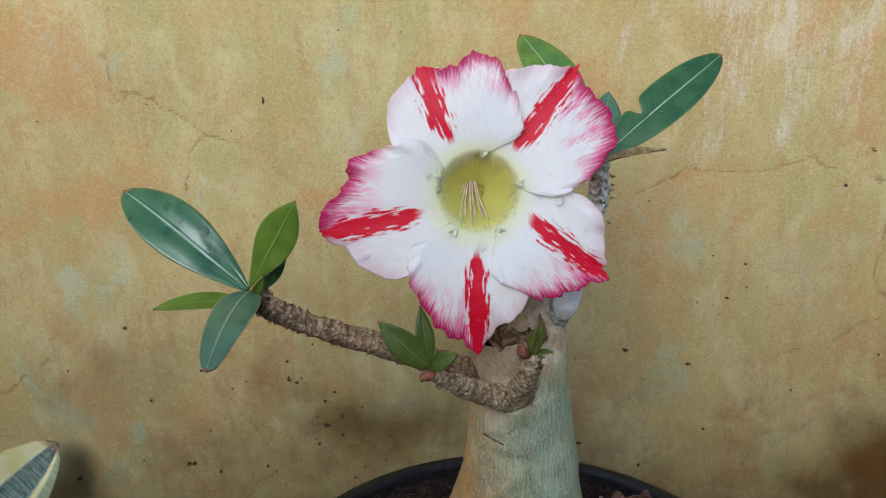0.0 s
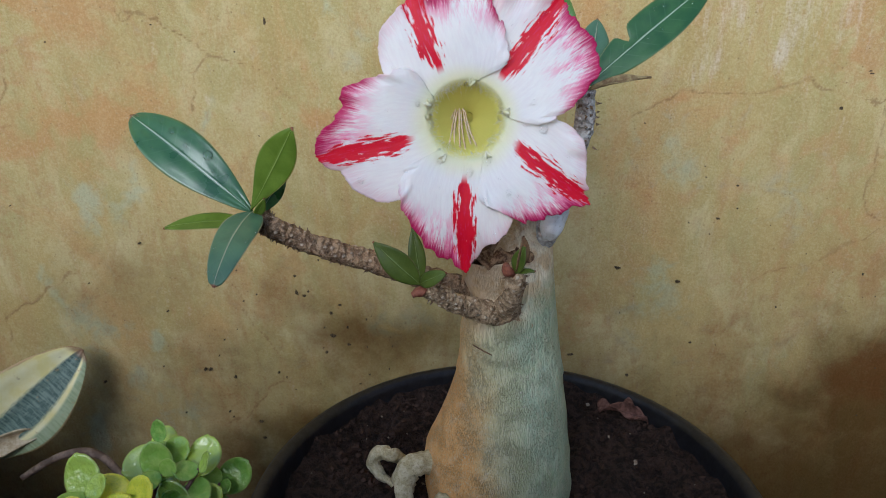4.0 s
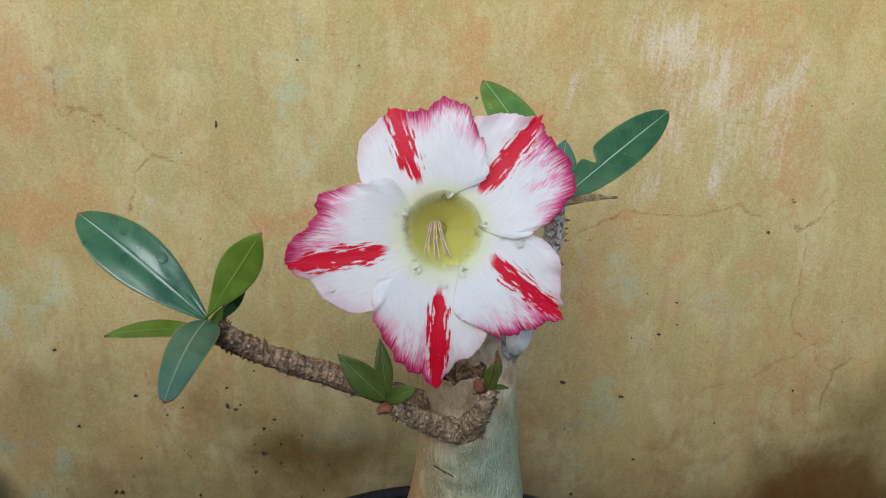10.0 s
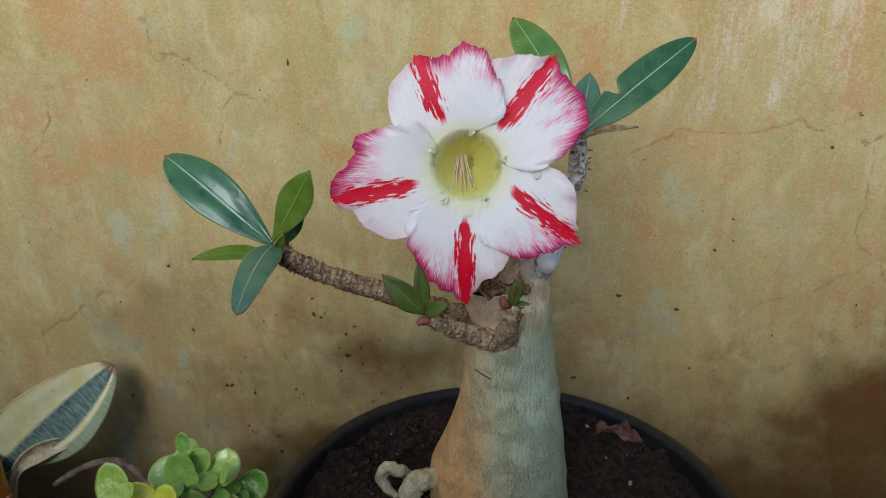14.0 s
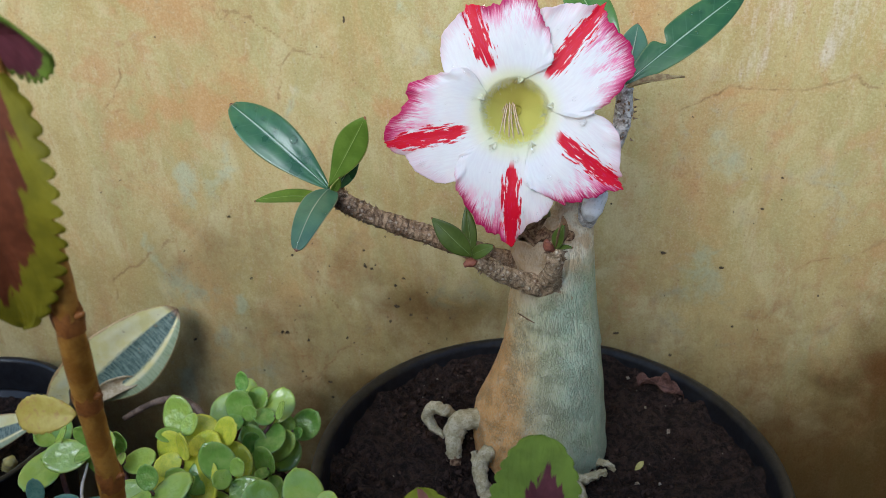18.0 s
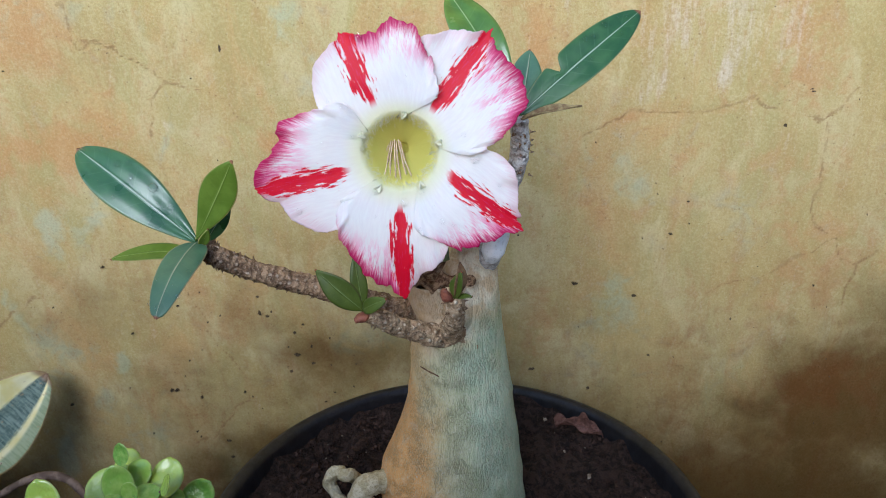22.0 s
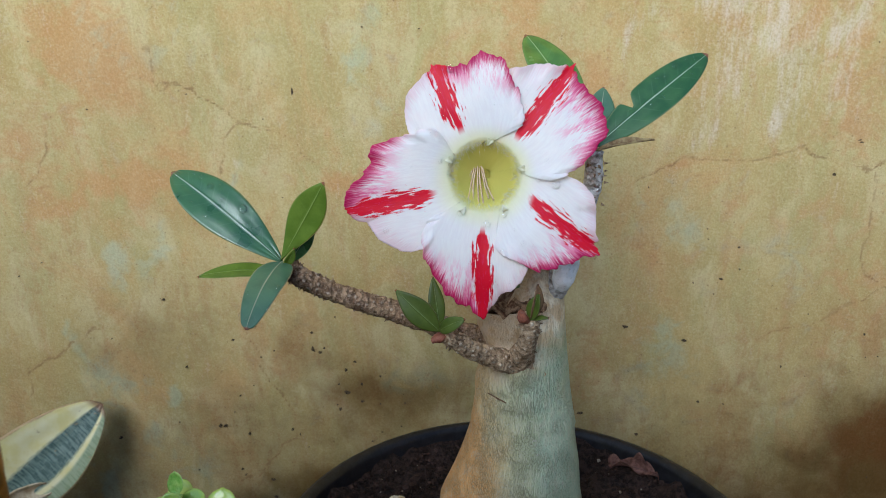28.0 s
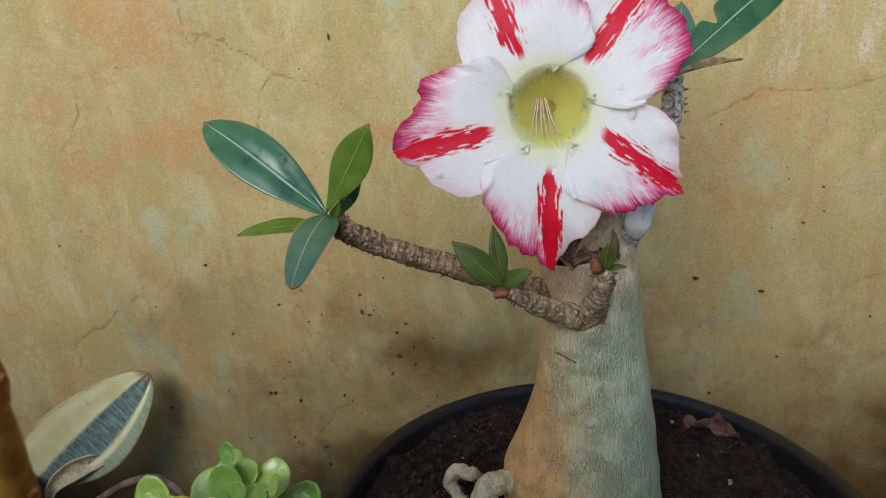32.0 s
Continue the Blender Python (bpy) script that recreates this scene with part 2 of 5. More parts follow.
def wall_material():
    g = Graph("ochre_limewash", 0.85, 0.2)
    p = g.pos()
    rust, algae, lime = g.attr("marks")
    damp_shade, crack, edge = g.attr("more")
    grain = g.noise(p, 900, 4, 0.6)
    mid = g.noise(p, 90, 5, 0.6, 0.6)
    big = g.noise(p, 22, 4, 0.6, 0.4)
    drip = g.noise(g.stretch(p, 75, 75, 16), 1, 5, 0.65, 0.4)
    streak = g.noise(g.stretch(p, 300, 300, 48), 1, 4, 0.65)
    cloud = g.noise(g.stretch(p, 34, 34, 20), 1, 6, 0.62, 1.0)
    c = g.mix(g.ease(big, 0.34, 0.66), (0.45, 0.325, 0.115), (0.54, 0.42, 0.175))
    olive = g.noise(g.stretch(p, 40, 40, 13), 1, 5, 0.6, 0.6)
    c = g.mix(g.ease(olive, 0.42, 0.68, 0, 0.6), c, (0.41, 0.35, 0.135))
    c = g.mix(g.ease(cloud, 0.47, 0.66, 0, 0.75), c, (0.60, 0.50, 0.25))
    warm = g.noise(g.stretch(p, 27, 27, 15), 1, 6, 0.7, 0.8)
    c = g.mix(g.ease(warm, 0.48, 0.70, 0, 0.62), c, (0.56, 0.325, 0.12))
    c = g.mix(g.ease(drip, 0.46, 0.66, 0, 0.36), c, (0.40, 0.265, 0.10))
    f = g.ease(g.op("ADD", rust, g.op("ADD", g.op("MULTIPLY", g.op("SUBTRACT", mid, 0.5), 1.9), g.op("MULTIPLY", g.op("SUBTRACT", cloud, 0.5), 1.5))), 0.18, 0.95)
    c = g.mix(g.op("MULTIPLY", f, 0.70), c, (0.52, 0.255, 0.085))
    f = g.ease(g.op("ADD", g.op("MULTIPLY", drip, 1.2), g.op("MULTIPLY", mid, 0.7)), 0.98, 1.25)
    c = g.mix(g.op("MULTIPLY", f, 0.32), c, (0.50, 0.26, 0.09))
    f = g.ease(g.op("ADD", algae, g.op("MULTIPLY", g.op("SUBTRACT", mid, 0.5), 2.6)), 0.20, 1.0)
    c = g.mix(g.op("MULTIPLY", f, 0.62), c, (0.46, 0.50, 0.325))
    f = g.ease(g.op("ADD", lime, g.op("ADD", g.op("MULTIPLY", g.op("SUBTRACT", streak, 0.5), 2.0), g.op("ADD", g.op("MULTIPLY", g.op("SUBTRACT", drip, 0.5), 1.4), g.op("MULTIPLY", g.op("SUBTRACT", grain, 0.5), 0.9)))), 0.25, 1.25)
    c = g.mix(g.op("MULTIPLY", f, 0.62), c, (0.72, 0.62, 0.50))
    flecks = g.op("ADD", g.noise(g.stretch(p, 420, 420, 170), 1, 4, 0.7), g.op("MULTIPLY", g.op("SUBTRACT", big, 0.5), 0.5))
    c = g.mix(g.ease(flecks, 0.57, 0.70, 0, 0.34), c, (0.42, 0.22, 0.08))
    dabs = g.op("ADD", g.noise(g.stretch(p, 230, 230, 520), 1, 4, 0.7, 0.4), g.op("MULTIPLY", g.op("SUBTRACT", warm, 0.5), 0.4))
    c = g.mix(g.ease(dabs, 0.61, 0.72, 0, 0.42), c, (0.38, 0.19, 0.07))
    c = g.mix(g.ease(dabs, 0.30, 0.42, 0.22, 0), c, (0.68, 0.58, 0.33))
    pits = g.op("MULTIPLY", g.ease(g.cells(p, 330), 0.09, 0.16, 1, 0), g.ease(g.noise(p, 120, 2), 0.50, 0.60))
    c = g.mix(g.op("MULTIPLY", pits, 0.65), c, (0.24, 0.15, 0.065))
    c = g.mix(g.ease(grain, 0.47, 0.66, 0, 0.18), c, (0.70, 0.60, 0.34))
    c = g.mix(g.ease(grain, 0.34, 0.49, 0.20, 0), c, (0.29, 0.20, 0.08))
    fine = g.noise(g.stretch(p, 2300, 2300, 1700), 1, 3, 0.65)
    c = g.mix(g.ease(fine, 0.50, 0.66, 0, 0.16), c, (0.30, 0.19, 0.08))
    c = g.mix(g.ease(fine, 0.34, 0.48, 0.14, 0), c, (0.74, 0.63, 0.37))
    # wet multiplies the colour darker: damp stains and painted shade in one mask
    f = g.ease(g.op("ADD", damp_shade, g.op("ADD", g.op("MULTIPLY", g.op("SUBTRACT", big, 0.5), 0.7), g.op("MULTIPLY", g.op("SUBTRACT", mid, 0.5), 0.5))), 0.0, 1.15)
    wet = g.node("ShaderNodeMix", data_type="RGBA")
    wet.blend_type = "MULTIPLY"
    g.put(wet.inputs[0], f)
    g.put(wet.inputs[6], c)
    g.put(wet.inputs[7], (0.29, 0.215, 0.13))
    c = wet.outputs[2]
    f = g.ease(g.op("ADD", crack, g.op("MULTIPLY", g.op("SUBTRACT", grain, 0.5), 0.0012)), 0.00025, 0.00105, 1, 0)
    f = g.op("MULTIPLY", f, g.ease(g.noise(p, 60, 2), 0.30, 0.55, 0.35, 1))
    c = g.mix(g.ease(crack, 0.0, 0.003, 0.15, 0), c, (0.47, 0.255, 0.09))
    c = g.mix(g.op("MULTIPLY", f, 0.48), c, (0.22, 0.12, 0.045))
    g.set(Base_Color=c)
    g.bump(g.op("SUBTRACT", g.op("ADD", g.op("MULTIPLY", grain, 0.7), g.op("ADD", g.op("MULTIPLY", dabs, -0.4), g.op("MULTIPLY", mid, 0.6))), g.op("MULTIPLY", f, 0.6)), 0.42, 0.0018)
    return g.m


def leaf_material(name, low, high, vein, rim, gloss=0.3, vein_w=0.05, side=9.0, spot=0.0, coat=0.25, spec=0.5):
    g = Graph(name, gloss, spec)
    t, s, w = g.attr("marks")
    p = g.pos()
    n = g.noise(p, 160, 3)
    fine = g.noise(p, 1400, 2)
    c = g.mix(g.ease(n, 0.3, 0.7), low, high)
    a = g.op("ABSOLUTE", t)
    lines = g.op("FRACT", g.op("SUBTRACT", g.op("MULTIPLY", s, side), g.op("MULTIPLY", a, 0.9)))
    ribs = g.op("MULTIPLY", g.ease(g.op("ABSOLUTE", g.op("SUBTRACT", lines, 0.5)), 0.0, 0.06, 1, 0), g.ease(a, 0.5, 0.95, 0.07, 0))
    c = g.mix(ribs, c, vein)
    c = g.mix(g.ease(a, vein_w * 0.4, vein_w, 0.95, 0), c, vein)
    c = g.mix(g.ease(a, 0.93, 0.985, 0, 0.8), c, rim)
    c = g.mix(g.ease(s, 0.97, 0.99, 0, 0.9), c, (0.28, 0.07, 0.04))
    if spot:
        c = g.mix(g.ease(g.noise(p, 300, 2), 0.62, 0.72, 0, spot), c, vein)
    c = g.mix(g.ease(fine, 0.3, 0.8, 0, 0.2), c, low)
    g.set(Base_Color=c, Roughness=g.ease(n, 0.3, 0.7, gloss * 0.8, gloss * 1.25))
    g.set(Coat_Weight=coat, Coat_Roughness=0.16)
    g.bump(g.op("ADD", g.op("MULTIPLY", n, 0.5), g.op("ADD", g.op("MULTIPLY", ribs, 0.4), g.ease(a, 0.0, 0.12, -0.8, 0))), 0.35, 0.0006)
    return g.m


def petal_material():
    g = Graph("striped_petal", 0.5, 0.35)
    lat, s, edge = g.attr("marks")
    base = g.join(g.op("MULTIPLY", lat, 13.0), g.op("MULTIPLY", s, 6.5), g.op("MULTIPLY", g.rnd(), 40))
    n = g.noise(base, 1.0, 4, 0.6, 0.3)
    fine = g.noise(g.stretch(base, 2.2, 1.6, 1), 1.0, 3, 0.6)
    c = g.mix(g.ease(n, 0.3, 0.7), (0.89, 0.845, 0.83), (0.93, 0.90, 0.87))
    c = g.mix(g.ease(s, -0.02, 0.24, 0.95, 0), c, (0.86, 0.84, 0.52))
    c = g.mix(g.ease(g.op("ADD", s, g.op("MULTIPLY", g.op("SUBTRACT", n, 0.5), 0.08)), -0.01, 0.055, 1, 0), c, (0.82, 0.76, 0.20))
    c = g.mix(g.ease(s, -0.06, 0.02, 1, 0), c, (0.66, 0.60, 0.13))
    cw = g.ease(lat, -0.25, 0.35, 0.08, 1.0)
    fan = g.op("DIVIDE", lat, g.op("ADD", g.op("MULTIPLY", s, 3.1), 1.0))
    vein = g.noise(g.join(g.op("MULTIPLY", fan, 95.0), g.op("MULTIPLY", s, 5.0), g.op("MULTIPLY", g.rnd(), 9)), 1.0, 3, 0.6, 0.3)
    patch = g.noise(g.join(g.op("MULTIPLY", fan, 9.0), g.op("MULTIPLY", s, 3.0), g.op("MULTIPLY", g.rnd(), 17)), 1.0, 3, 0.6)
    e = g.op("ADD", edge, g.op("ADD", g.op("MULTIPLY", g.op("SUBTRACT", vein, 0.5), 1.0), g.op("MULTIPLY", g.op("SUBTRACT", patch, 0.5), 1.3)))
    e = g.op("ADD", e, g.op("MULTIPLY", g.op("SUBTRACT", fine, 0.5), 0.9))
    pink = g.op("MULTIPLY", g.ease(e, -0.08, 0.34, 1, 0), cw)
    pink = g.op("MULTIPLY", pink, g.ease(s, 0.40, 0.8))
    c = g.mix(g.op("MULTIPLY", g.ease(vein, 0.5, 0.7, 0, 0.10), g.ease(s, 0.1, 0.5)), c, (0.80, 0.60, 0.66))
    c = g.mix(g.op("MULTIPLY", pink, 0.88), c, (0.87, 0.17, 0.385))
    rim = g.op("ADD", edge, g.op("MULTIPLY", g.op("SUBTRACT", vein, 0.5), 0.22))
    c = g.mix(g.op("MULTIPLY", g.op("MULTIPLY", g.ease(rim, 0.0, 0.12, 1, 0), g.ease(s, 0.45, 0.7)), g.ease(lat, -0.5, 0.3, 0.18, 1)), c, (0.56, 0.012, 0.12))
    w = g.op("MULTIPLY", g.ease(s, 0.10, 0.42, 0.1, 0.31), g.ease(s, 0.80, 1.0, 1, 0.55))
    v = g.op("ADD", g.op("DIVIDE", g.op("ABSOLUTE", g.op("SUBTRACT", lat, 0.03)), w), g.op("MULTIPLY", g.op("SUBTRACT", n, 0.5), 3.6))
    red = g.op("MULTIPLY", g.ease(v, 0.68, 0.98, 1, 0), g.ease(s, 0.14, 0.24))
    c = g.mix(red, c, (0.74, 0.002, 0.028))
    far = g.op("ADD", g.op("MULTIPLY", g.op("ABSOLUTE", lat), 0.42), g.op("MULTIPLY", g.op("SUBTRACT", 1.0, fine), 1.0))
    bits = g.op("MULTIPLY", g.ease(far, 0.42, 0.46, 1, 0), g.ease(s, 0.2, 0.35))
    c = g.mix(g.op("MULTIPLY", bits, 0.8), c, (0.72, 0.02, 0.10))
    g.set(Base_Color=c, Subsurface_Weight=0.15, Subsurface_Radius=(0.003, 0.0015, 0.0012))
    g.b.inputs["Subsurface Scale"].default_value = 0.5
    g.bump(g.op("ADD", n, g.op("MULTIPLY", fine, 0.5)), 0.25, 0.0004)
    thin(g, c, 0.36)
    return g.m


def throat_material():
    g = Graph("throat", 0.55, 0.3)
    a, s, _ = g.attr("marks")
    n = g.noise(g.join(g.op("MULTIPLY", a, 60.0), g.op("MULTIPLY", s, 4.0), 0.0), 1, 3)
    c = g.mix(g.ease(s, 0.0, 0.9), (0.58, 0.54, 0.11), (0.52, 0.48, 0.09))
    c = g.mix(g.ease(n, 0.5, 0.75, 0, 0.4), c, (0.74, 0.70, 0.34))
    g.set(Base_Color=c, Subsurface_Weight=0.1)
    g.bump(n, 0.4, 0.0005)
    thin(g, c, 0.55)
    return g.m


def trunk_material():
    g = Graph("grey_green_bark", 0.6, 0.35)
    p = g.pos()
    x, y, z = g.split(p)
    long = g.noise(g.stretch(p, 900, 900, 130), 1, 4, 0.6, 0.3)
    big = g.noise(p, 70, 4, 0.6)
    c = g.mix(g.ease(big, 0.36, 0.64), (0.35, 0.41, 0.22), (0.50, 0.54, 0.325))
    c = g.mix(g.ease(g.op("ADD", g.noise(p, 38, 3), g.op("MULTIPLY", x, 6.0)), 0.42, 0.62, 0, 0.6), c, (0.44, 0.575, 0.43))
    c = g.mix(g.ease(long, 0.45, 0.66, 0, 0.45), c, (0.56, 0.53, 0.37))
    lean = g.op("ADD", g.op("MULTIPLY", x, 55.0), g.op("MULTIPLY", g.op("SUBTRACT", big, 0.5), 1.1))
    lean = g.op("ADD", lean, g.op("MULTIPLY", g.op("SUBTRACT", z, 0.10), 7.0))
    c = g.mix(g.ease(lean, -0.6, 0.5, 0.6, 0), c, (0.64, 0.53, 0.29))
    c = g.mix(g.ease(lean, -1.20, -0.20, 0.95, 0), c, (0.74, 0.385, 0.12))
    dark = g.ease(g.noise(g.stretch(p, 2400, 2400, 700), 1, 4, 0.7), 0.54, 0.66)
    dark = g.op("MULTIPLY", dark, g.ease(g.noise(p, 150, 2), 0.35, 0.65, 0.25, 1))
    c = g.mix(g.op("MULTIPLY", dark, 0.28), c, (0.18, 0.16, 0.08))
    c = g.mix(g.ease(g.noise(p, 210, 4, 0.65, 0.6), 0.52, 0.66, 0, 0.22), c, (0.66, 0.62, 0.47))
    c = g.mix(g.ease(g.noise(p, 120, 4, 0.65, 0.6), 0.54, 0.68, 0, 0.14), c, (0.27, 0.27, 0.17))
    c = g.mix(g.ease(g.noise(p, 600, 2), 0.68, 0.74, 0, 0.7), c, (0.62, 0.58, 0.47))
    net = g.ease(g.cells(g.stretch(p, 1900, 1900, 400), 1, "DISTANCE_TO_EDGE"), 0.02, 0.14, 1, 0)
    net = g.op("MULTIPLY", net, g.ease(g.noise(p, 130, 3), 0.42, 0.58, 0.1, 1))
    c = g.mix(g.ease(g.noise(g.stretch(p, 2600, 2600, 1100), 1, 3, 0.7), 0.50, 0.63, 0, 0.45), c, (0.64, 0.63, 0.47))
    c = g.mix(g.op("MULTIPLY", net, 0.28), c, (0.12, 0.11, 0.05))
    c = g.mix(g.op("MULTIPLY", g.ease(g.noise(g.stretch(p, 90, 90, 260), 1, 3, 0.6), 0.60, 0.68), 0.10), c, (0.20, 0.19, 0.11))
    peel = g.noise(p, 160, 5, 0.65, 0.5)
    tan = g.mix(g.ease(peel, 0.40, 0.60), (0.68, 0.49, 0.28), (0.86, 0.76, 0.56))
    tan = g.mix(g.ease(g.noise(g.stretch(p, 1500, 1500, 420), 1, 4, 0.7), 0.52, 0.64, 0, 0.35), tan, (0.36, 0.25, 0.14))
    tan = g.mix(g.ease(g.noise(p, 330, 3), 0.58, 0.68, 0, 0.3), tan, (0.40, 0.43, 0.30))
    tan = g.mix(g.ease(g.op("ADD", x, g.op("MULTIPLY", g.op("SUBTRACT", peel, 0.5), 0.02)), -0.004, 0.006, 0.6, 0), tan, (0.46, 0.27, 0.125))
    c = g.mix(g.ease(g.op("ADD", g.op("SUBTRACT", z, g.op("MULTIPLY", x, 0.45)), g.op("MULTIPLY", g.op("SUBTRACT", big, 0.5), 0.03)), 0.094, 0.112, 0, 0.92), c, tan)
    g.set(Base_Color=c)
    g.bump(g.op("SUBTRACT", long, g.op("ADD", g.op("MULTIPLY", net, 0.6), g.op("MULTIPLY", dark, 0.5))), 0.8, 0.0013)
    return g.m


def plain(name, a, b, scale=300, rough=0.6, spec=0.4, c=None, bump=0.3, dist=0.0006, squash=1.0, sheer=0.0):
    """A surface of two colours at two scales, with fine relief."""
    g = Graph(name, rough, spec)
    p = g.stretch(g.pos(), 1, 1, squash)
    n, f = g.noise(p, scale, 4, 0.6, 0.4), g.noise(p, scale * 5, 3)
    col = g.mix(g.ease(n, 0.39, 0.61), a, b)
    col = g.mix(g.ease(f, 0.5, 0.75, 0, 0.5), col, c or a)
    g.set(Base_Color=col, Roughness=g.ease(f, 0.2, 0.8, rough * 0.85, min(1.0, rough * 1.15)))
    g.bump(g.op("ADD", n, g.op("MULTIPLY", f, 0.5)), bump, dist)
    if sheer:
        thin(g, col, sheer)
    return g.m


def stem_material(name, low, high, pale, gap=385.0):
    """Bark of a stem ringed by old leaf scars: marks are the way round and the way along."""
    g = Graph(name, 0.8, 0.25)
    q, run, _ = g.attr("marks")
    p = g.pos()
    n = g.noise(p, 330, 4, 0.65, 0.5)
    f = g.noise(p, 1700, 3, 0.6)
    line = g.op("FRACT", g.op("ADD", g.op("MULTIPLY", run, gap), g.op("MULTIPLY", n, 2.8)))
    ring = g.ease(g.op("ABSOLUTE", g.op("SUBTRACT", line, 0.5)), 0.06, 0.22, 1, 0)
    scar = g.ease(g.cells(p, 420), 0.16, 0.34, 1, 0)
    c = g.mix(g.ease(n, 0.38, 0.62), low, high)
    c = g.mix(g.op("MULTIPLY", scar, 0.75), c, pale)
    c = g.mix(g.ease(f, 0.5, 0.72, 0, 0.5), c, pale)
    ring = g.op("MULTIPLY", ring, g.ease(g.noise(p, 210, 2), 0.35, 0.55, 0.3, 1))
    c = g.mix(g.op("MULTIPLY", ring, 0.42), c, tuple(v * 0.35 for v in low))
    c = g.mix(g.ease(f, 0.28, 0.45, 0.4, 0), c, tuple(v * 0.35 for v in low))
    g.set(Base_Color=c)
    g.bump(g.op("SUBTRACT", g.op("ADD", g.op("MULTIPLY", scar, 0.5), g.op("ADD", n, g.op("MULTIPLY", f, 0.5))), ring), 0.9, 0.0012)
    return g.m


def snake_leaf_material():
    g = Graph("variegated_leaf", 0.45, 0.4)
    t, s, _ = g.attr("marks")
    p = g.pos()
    n = g.noise(p, 120, 3)
    bars = g.noise(g.join(g.op("MULTIPLY", t, 2.0), g.op("MULTIPLY", s, 90.0), 0.0), 1, 4, 0.6)
    fine = g.noise(g.join(g.op("MULTIPLY", t, 40.0), g.op("MULTIPLY", s, 30.0), 0.0), 1, 2)
    green = g.mix(g.ease(bars, 0.38, 0.62), (0.055, 0.10, 0.085), (0.20, 0.27, 0.215))
    green = g.mix(g.ease(fine, 0.45, 0.7, 0, 0.5), green, (0.30, 0.36, 0.28))
    cream = g.mix(g.ease(n, 0.3, 0.7), (0.80, 0.70, 0.29), (0.88, 0.81, 0.48))
    k = g.op("ADD", g.op("ABSOLUTE", g.op("ADD", t, -0.15)), g.op("MULTIPLY", g.op("SUBTRACT", fine, 0.5), 0.10))
    c = g.mix(g.ease(k, 0.30, 0.42), green, cream)
    c = g.mix(g.ease(g.op("ABSOLUTE", t), 0.74, 0.93, 0, 0.5), c, (0.66, 0.55, 0.17))
    c = g.mix(g.ease(g.op("ADD", g.op("ABSOLUTE", t), g.op("MULTIPLY", g.op("SUBTRACT", n, 0.5), 0.15)), 0.92, 0.98, 0, 0.85), c, (0.38, 0.22, 0.09))
    c = g.mix(g.op("MULTIPLY", g.ease(t, 0.62, 0.72), g.ease(t, 0.95, 0.98, 0.9, 0.2)), c, g.mix(g.ease(bars, 0.4, 0.6), (0.24, 0.31, 0.17), (0.34, 0.40, 0.24)))
    c = g.mix(g.ease(g.noise(p, 260, 3), 0.66, 0.74, 0, 0.6), c, (0.42, 0.30, 0.15))
    c = g.mix(g.ease(s, 0.955, 0.985, 0, 0.8), c, (0.30, 0.15, 0.07))
    c = g.mix(g.ease(s, 0.03, 0.12, 0.9, 0), c, (0.56, 0.43, 0.26))
    g.set(Base_Color=c)
    g.bump(g.op("ADD", fine, n), 0.2, 0.0006)
    return g.m


def coleus_material(name, lime, wine, heart=0.52):
    g = Graph(name, 0.6, 0.15)
    t, s, w = g.attr("marks")
    p = g.pos()
    n = g.noise(p, 200, 3)
    rays = g.noise(g.join(g.op("MULTIPLY", t, 2.5), g.op("SUBTRACT", g.op("MULTIPLY", s, 12.0), g.op("MULTIPLY", g.op("ABSOLUTE", t), 6.0)), 0.0), 1, 3)
    k = g.op("ADD", g.op("ABSOLUTE", g.op("ADD", t, -0.20)), g.op("MULTIPLY", g.op("SUBTRACT", rays, 0.5), 0.7))
    k = g.op("ADD", k, g.ease(s, 0.60, 1.0, 0, 0.75))
    c = g.mix(g.ease(n, 0.3, 0.7), lime, tuple(v * 1.35 for v in lime))
    c = g.mix(g.ease(k, heart, heart + 0.08, 1, 0), c, g.mix(g.ease(n, 0.35, 0.7), wine, tuple(v * 1.6 for v in wine)))
    g.set(Base_Color=c)
    g.bump(g.op("ADD", n, rays), 0.5, 0.001)
    thin(g, c, 0.3)
    return g.m


def succulent_material():
    g = Graph("fleshy_leaf", 0.24, 0.5)
    t, s, yellow = g.attr("marks")
    r = g.rnd()
    p = g.pos()
    n = g.noise(p, 180, 3)
    c = g.mix(g.ease(r, 0.0, 1.0), (0.17, 0.36, 0.055), (0.45, 0.59, 0.09))
    c = g.mix(g.ease(n, 0.35, 0.75, 0, 0.6), c, (0.40, 0.54, 0.13))
    c = g.mix(g.ease(g.op("ABSOLUTE", t), 0.85, 1.0, 0, 0.4), c, (0.36, 0.42, 0.14))
    g.set(Coat_Weight=0.5, Coat_Roughness=0.1)
    g.set(Base_Color=c, Subsurface_Weight=0.12, Subsurface_Radius=(0.002, 0.003, 0.001))
    g.b.inputs["Subsurface Scale"].default_value = 0.4
    g.bump(g.op("ADD", n, g.op("MULTIPLY", g.noise(p, 700, 2), 0.4)), 0.5, 0.0010)
    return g.m


